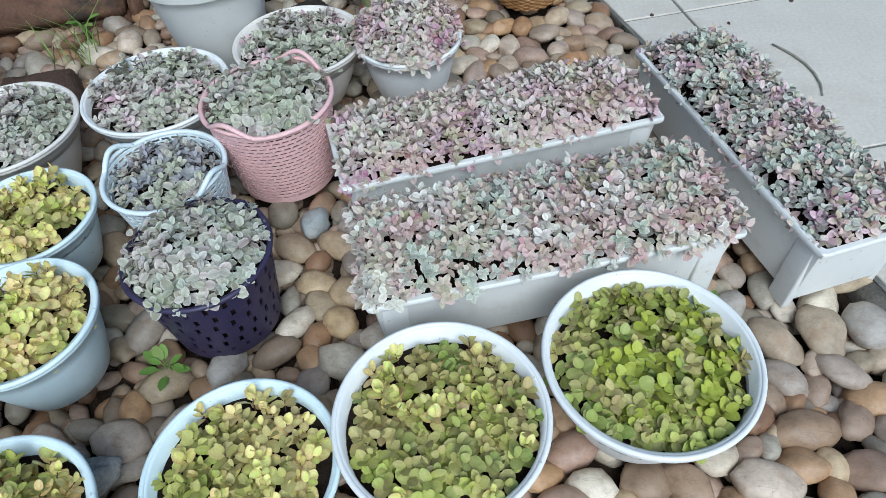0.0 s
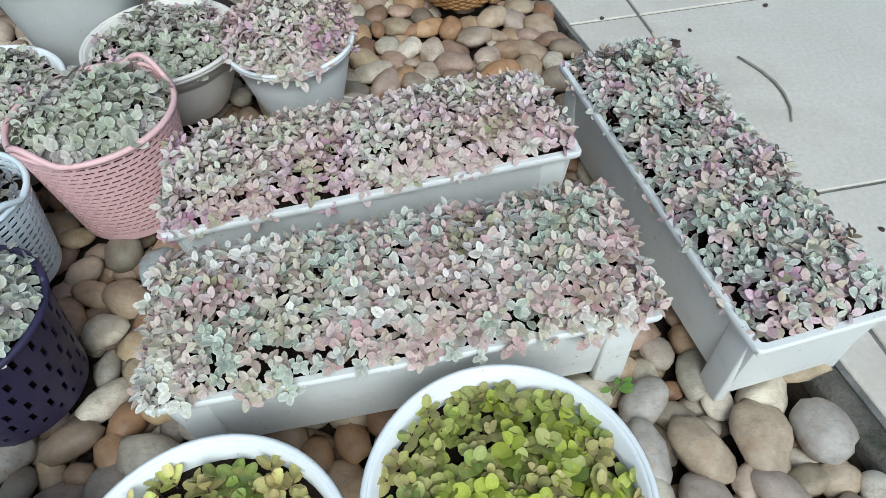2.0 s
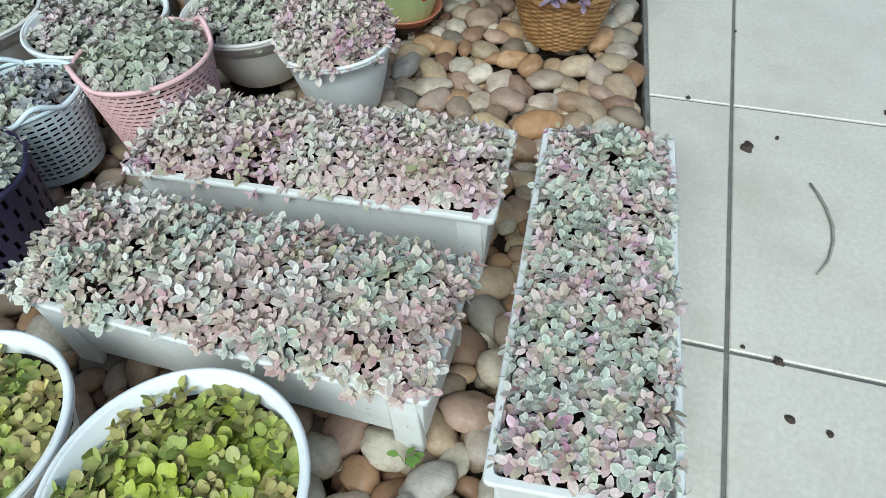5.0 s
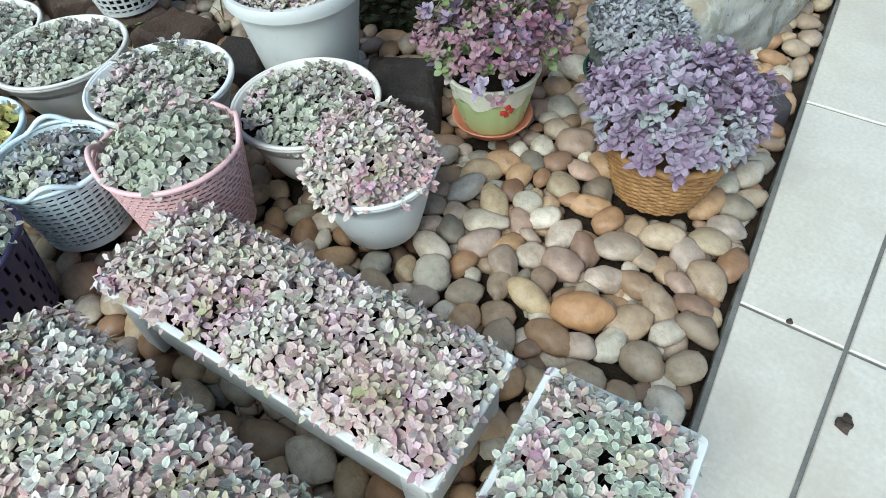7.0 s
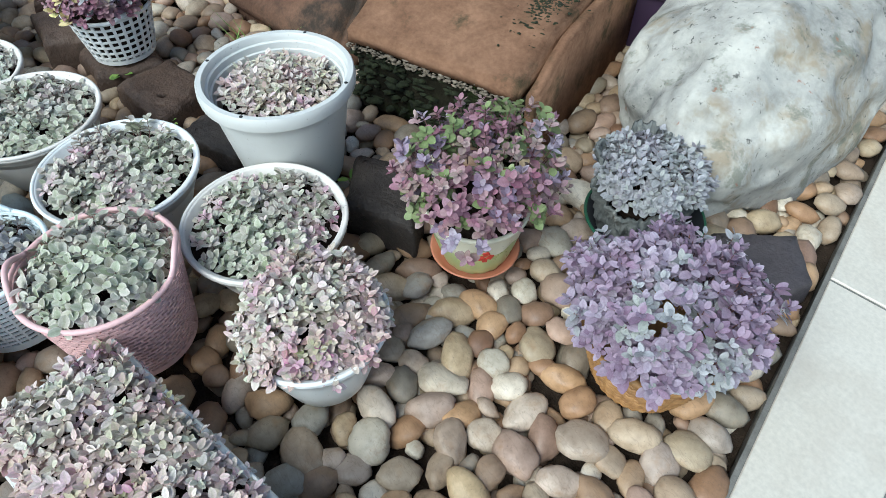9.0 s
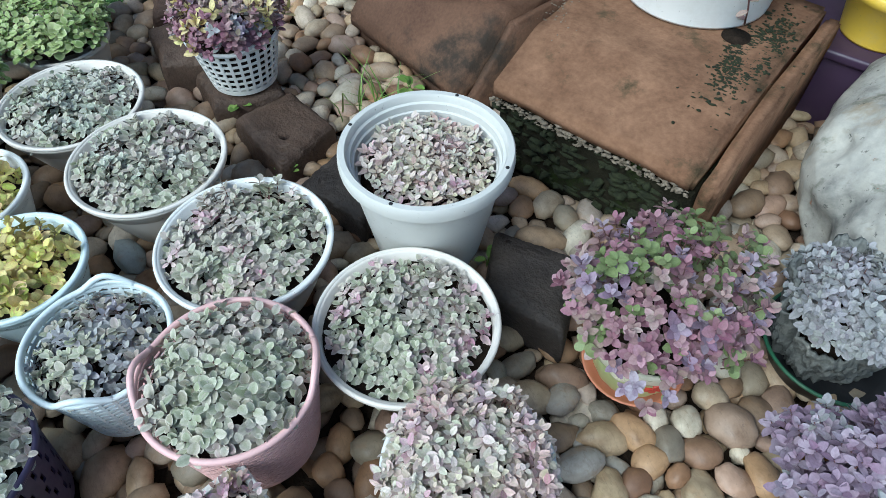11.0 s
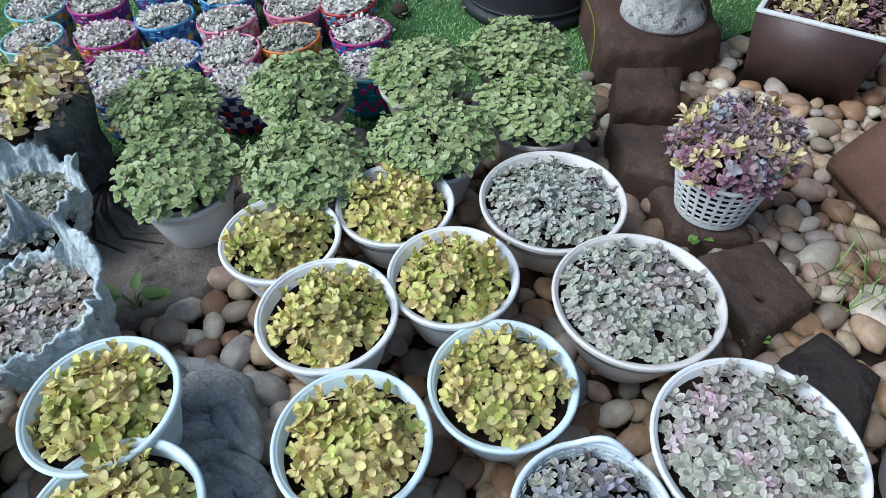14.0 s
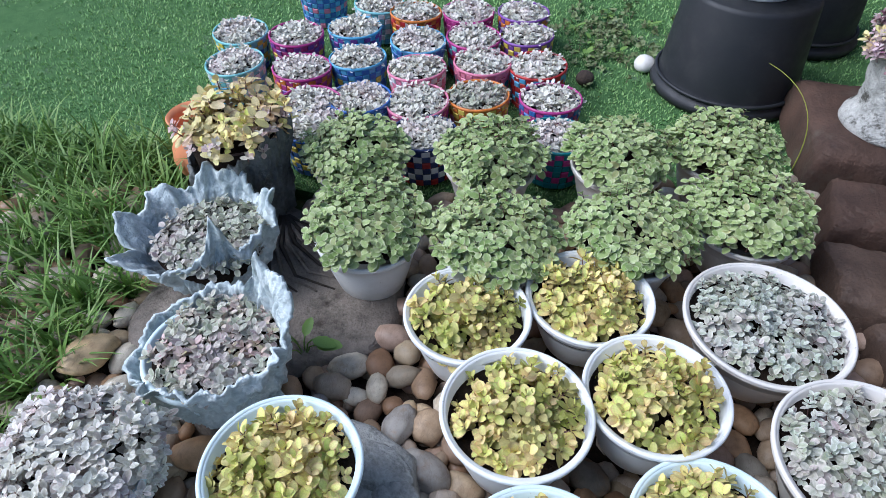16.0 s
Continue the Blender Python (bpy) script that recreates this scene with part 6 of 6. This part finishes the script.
def sprig(owner, line, style, count, seed, thick=0.0016):
    """A trailing shoot with leaves in pairs, hanging on its pot."""
    r = random.Random(seed)
    stem = part("sprig", tube(line, thick, 5), M_STEM, owner)
    pts = [Vector(p) for p in line]
    for k in range(count):
        f = (k + 0.5) / count * (len(pts) - 1)
        i = min(int(f), len(pts) - 2)
        p = pts[i].lerp(pts[i + 1], f - i)
        ob = new("leaf", r.choice(leaf_meshes(style)))
        ob.parent = stem
        ob.matrix_basis = Matrix.Translation(p) @ Matrix.Rotation(r.uniform(0, 6.28), 4, "Z") @ Matrix.Rotation(r.uniform(-0.4, 0.5), 4, "Y") @ Matrix.Scale(r.uniform(0.9, 1.4), 4)


def hanging(x, y, z, a, r0, r1, top, low, turn):
    """A line down the outside of a pot, in the pot's own frame."""
    return [((r0 + (r1 - r0) * f + 0.008 + 0.010 * math.sin(3 * f)) * math.cos(a + turn * f), (r0 + (r1 - r0) * f + 0.008) * math.sin(a + turn * f), top + (low - top) * f) for f in (0, 0.2, 0.4, 0.6, 0.8, 1.0)]


sprig(orange_pot, hanging(0, 0, 0, -0.75, 0.115, 0.085, 0.20, 0.040, 0.25), LIMES[0], 9, 301)
sprig(orange_pot, hanging(0, 0, 0, -1.35, 0.115, 0.095, 0.20, 0.080, -0.3), LIMES[0], 6, 302)
sprig(white_pot, hanging(0, 0, 0, -0.70, 0.155, 0.132, 0.20, 0.012, 0.55), MAGENTAS[0], 9, 303)
stick = part("stick", tube([(0.691, 1.236, 0.003), (0.706, 1.215, 0.003), (0.720, 1.191, 0.003), (0.732, 1.160, 0.003), (0.737, 1.130, 0.003), (0.736, 1.092, 0.003), (0.726, 1.058, 0.003)], [0.0018, 0.0022, 0.0024, 0.0024, 0.0022, 0.0018, 0.0012], 6), M_STICK, None, "thin curved dry stalk lying on the tiles")
stick["category"] = "stick"
for k, (x, y, s) in enumerate([(0.592, 1.280, 0.010), (0.590, 1.293, 0.005), (0.628, 1.325, 0.004), (0.707, 0.902, 0.006), (0.791, 1.406, 0.005), (0.787, 1.436, 0.006), (0.778, 1.466, 0.007), (0.773, 0.832, 0.004), (0.731, 0.831, 0.005), (0.474, 1.374, 0.004), (0.50, 1.62, 0.003), (0.664, 0.903, 0.003)]):
    bm = bmesh.new()
    bmesh.ops.create_icosphere(bm, subdivisions=2, radius=s)
    for v in bm.verts:
        v.co *= 1 + 0.7 * noise.noise(v.co * 180 + Vector((k, 0, 0)))
        v.co.z = max(v.co.z * 0.6, -s * 0.3)
    ob = part("crumb", bm, M_DIRT, None, "small dark crumb of soil on the tiles", False, pose(x, y, s * 0.3))
    tagged(ob, category="debris", group="soil crumbs on the tiles")
for x, y, z, s, lab, mt in ((-1.945, 0.694, 0.004, 0.028, "single pale cream pebble on the lawn", M_CREAM), (-1.843, 0.534, 0.0, 0.024, "dark clod of earth on the lawn", M_DIRT)):
    bm = bmesh.new()
    bmesh.ops.create_icosphere(bm, subdivisions=3, radius=s)
    for v in bm.verts:
        v.co *= 1 + 0.15 * noise.noise(v.co * 40)
        v.co.z *= 0.8
    ob = part("stone", bm, mt, None, lab, True, pose(x, y, z))
    ob["category"] = "stone"

# ---- pebbles ----
def pebble_mesh(k, sub):
    r = random.Random(400 + k)
    bm = bmesh.new()
    bmesh.ops.create_icosphere(bm, subdivisions=sub, radius=1.0)
    ax, off = (r.uniform(1.12, 1.55), r.uniform(0.84, 1.02), r.uniform(0.52, 0.76)), Vector((k * 3.7, 1.1, 0.3))
    for v in bm.verts:
        p = v.co.copy()
        f = 1 + 0.24 * noise.noise(p * 0.9 + off) + 0.13 * noise.noise(p * 1.9 + off) + 0.025 * noise.noise(p * 5 + off)
        v.co = Vector((p.x * ax[0] * f, p.y * ax[1] * f, p.z * ax[2] * f))
    return bm


TROUGHS = [((-0.083, 0.499), 11.8, 0.497, 0.174), ((-0.133, 0.712), 15.3, 0.506, 0.172), ((0.643, 0.607), 106.6, 0.488, 0.170)]
SOLID = [[(-1.106, 1.385), (-0.73, 1.47), (-0.80, 1.79), (-1.18, 1.70)], [(-0.600, 1.452), (-0.23, 1.605), (-0.42, 2.07), (-0.79, 1.91)], [(-1.46, 1.33), (-1.31, 1.54), (-1.55, 1.71), (-1.70, 1.50)],
         [(-0.73, 0.08), (-0.72, 0.25), (-0.68, 0.325), (-0.45, 0.36), (-0.33, 0.26), (-0.36, 0.16), (-0.52, 0.07)], [(-0.70, -0.16), (-0.85, -0.235), (-1.10, -0.22), (-1.20, -0.06), (-1.17, 0.03), (-1.11, 0.20), (-0.95, 0.235), (-0.86, 0.22), (-0.80, 0.08), (-0.66, 0.02)]]


def bed(x, y):
    if x > edge_x(y) - (0.044 if y < 0.95 else 0.014) or x < -1.62 or y > 2.55 or y < -0.75:
        return False
    if in_poly(x, y, LAWN) or (x < -1.2 and y < 0.0):
        return False
    return True


def blocked(x, y, s):
    for px, py, pr in POTS:
        if (x - px) ** 2 + (y - py) ** 2 < (pr + 0.35 * s) ** 2:
            return True
    return any(in_poly(x, y, q) for q in SOLID)


pr = random.Random(77)
stones, grid = [], {}
KNOWN = [(-0.026, 1.253, 0.024, "white"), (0.270, 1.190, 0.033, "rust"), (0.374, 1.184, 0.027, "cream"), (0.418, 1.216, 0.025, "cream"), (-0.661, 0.802, 0.026, "slate"), (-0.668, 0.330, 0.030, "white"), (-0.735, 0.280, 0.028, "white"),
         (-0.207, 0.781, 0.026, "slate"), (-0.296, 0.515, 0.026, "white"), (-0.145, 0.580, 0.025, "tan"), (0.406, 0.578, 0.026, "white"), (0.396, 0.520, 0.026, "white"), (0.458, 0.525, 0.030, "cream"), (0.525, 0.535, 0.034, "cream"),
         (0.592, 0.545, 0.032, "white"), (-0.782, 0.159, 0.025, "cream"), (-0.763, -0.248, 0.036, "tan"), (-1.126, -0.445, 0.030, "tan"), (0.20, 1.16, 0.026, "tan"), (0.13, 1.10, 0.025, "cream")]
for x, y, s, kind in KNOWN:
    grid.setdefault((int(x / 0.08), int(y / 0.08)), []).append((x, y, s))
for s_lo, s_hi, tries in ((0.026, 0.032, 1500), (0.021, 0.026, 14000), (0.017, 0.021, 20000), (0.012, 0.016, 16000)):
    for _ in range(tries):
        x, y, s = pr.uniform(-1.62, 0.72), pr.uniform(-0.7, 2.5), pr.uniform(s_lo, s_hi)
        if not bed(x, y) or blocked(x, y, s):
            continue
        gx, gy = int(x / 0.08), int(y / 0.08)
        if all((x - a) ** 2 + (y - b) ** 2 > (0.78 * (s + c)) ** 2 for i in (-1, 0, 1) for j in (-1, 0, 1) for a, b, c in grid.get((gx + i, gy + j), ())):
            grid.setdefault((gx, gy), []).append((x, y, s))
            stones.append((x, y, s))

bed_ground = slab_sheet("pebble_bed", [(edge_x(-0.8) + 0.002, -0.8), (edge_x(2.7) + 0.002, 2.7), (-1.7, 2.7), (-1.7, 1.7), (-1.45, 1.0), (-1.25, 0.6), (-1.2, -0.3), (-0.9, -0.8)], -0.09, -0.030, M_SOIL, "bed of smooth river pebbles over dark soil")
near = sorted(range(len(stones)), key=lambda i: min((stones[i][0] - 0.15) ** 2 + (stones[i][1] - 1.25) ** 2, (stones[i][0] - 0.45) ** 2 * 1.5 + (stones[i][1] - 0.45) ** 2 * 1.5, (stones[i][0] + 0.6) ** 2 * 2 + (stones[i][1] - 0.55) ** 2 * 2))
single = set(near[:300])
MESHES = []
for k in range(14):
    bm = pebble_mesh(k, 3)
    me = bpy.data.meshes.new("pebble")
    bm.to_mesh(me)
    bm.free()
    me.materials.append(M_PEBBLE)
    me.polygons.foreach_set("use_smooth", [True] * len(me.polygons))
    MESHES.append(me)
low = []
for k in range(10):
    bm = pebble_mesh(k, 2)
    bm.verts.index_update()
    low.append(([v.co.copy() for v in bm.verts], [[v.index for v in f.verts] for f in bm.faces]))
    bm.free()
jv, jf = [], []


def stone_pose(x, y, s, z):
    return Matrix.Translation((x, y, z)) @ Matrix.Rotation(pr.uniform(-0.28, 0.28), 4, "X") @ Matrix.Rotation(pr.uniform(-0.28, 0.28), 4, "Y") @ Matrix.Rotation(pr.uniform(0, 6.28), 4, "Z") @ Matrix.Scale(s, 4)


for x, y, s, kind in KNOWN:
    me = pr.choice(MESHES).copy()
    me.materials.clear()
    me.materials.append(M_STONES[kind])
    ob = new("pebble", me)
    ob.parent = bed_ground
    ob.matrix_basis = stone_pose(x, y, s, -0.008 + 0.30 * s + (0.012 if y < 0 else 0))
for i, (x, y, s) in enumerate(stones):
    m = stone_pose(x, y, s, -0.016 + 0.30 * s + pr.uniform(-0.006, 0.008))
    if i in single:
        ob = new("pebble", pr.choice(MESHES))
        ob.parent = bed_ground
        ob.matrix_basis = m
    else:
        vs, fs = pr.choice(low)
        k = len(jv)
        jv += [m @ v for v in vs]
        jf += [[k + a for a in f] for f in fs]
for _ in range(3800):
    x, y = pr.uniform(-1.6, 0.7), pr.uniform(-0.6, 2.4)
    if bed(x, y) and not any(in_poly(x, y, q) for q in SOLID):
        m = stone_pose(x, y, pr.uniform(0.015, 0.023), -0.028 + pr.uniform(-0.004, 0.004))
        vs, fs = pr.choice(low)
        k = len(jv)
        jv += [m @ v for v in vs]
        jf += [[k + a for a in f] for f in fs]
me = bpy.data.meshes.new("pebbles")
me.from_pydata(jv, [], jf)
me.materials.append(M_PEBBLES)
me.polygons.foreach_set("use_smooth", [True] * len(me.polygons))
heap = new("pebbles", me)
heap.parent = bed_ground
heap["kind"] = "stuff"
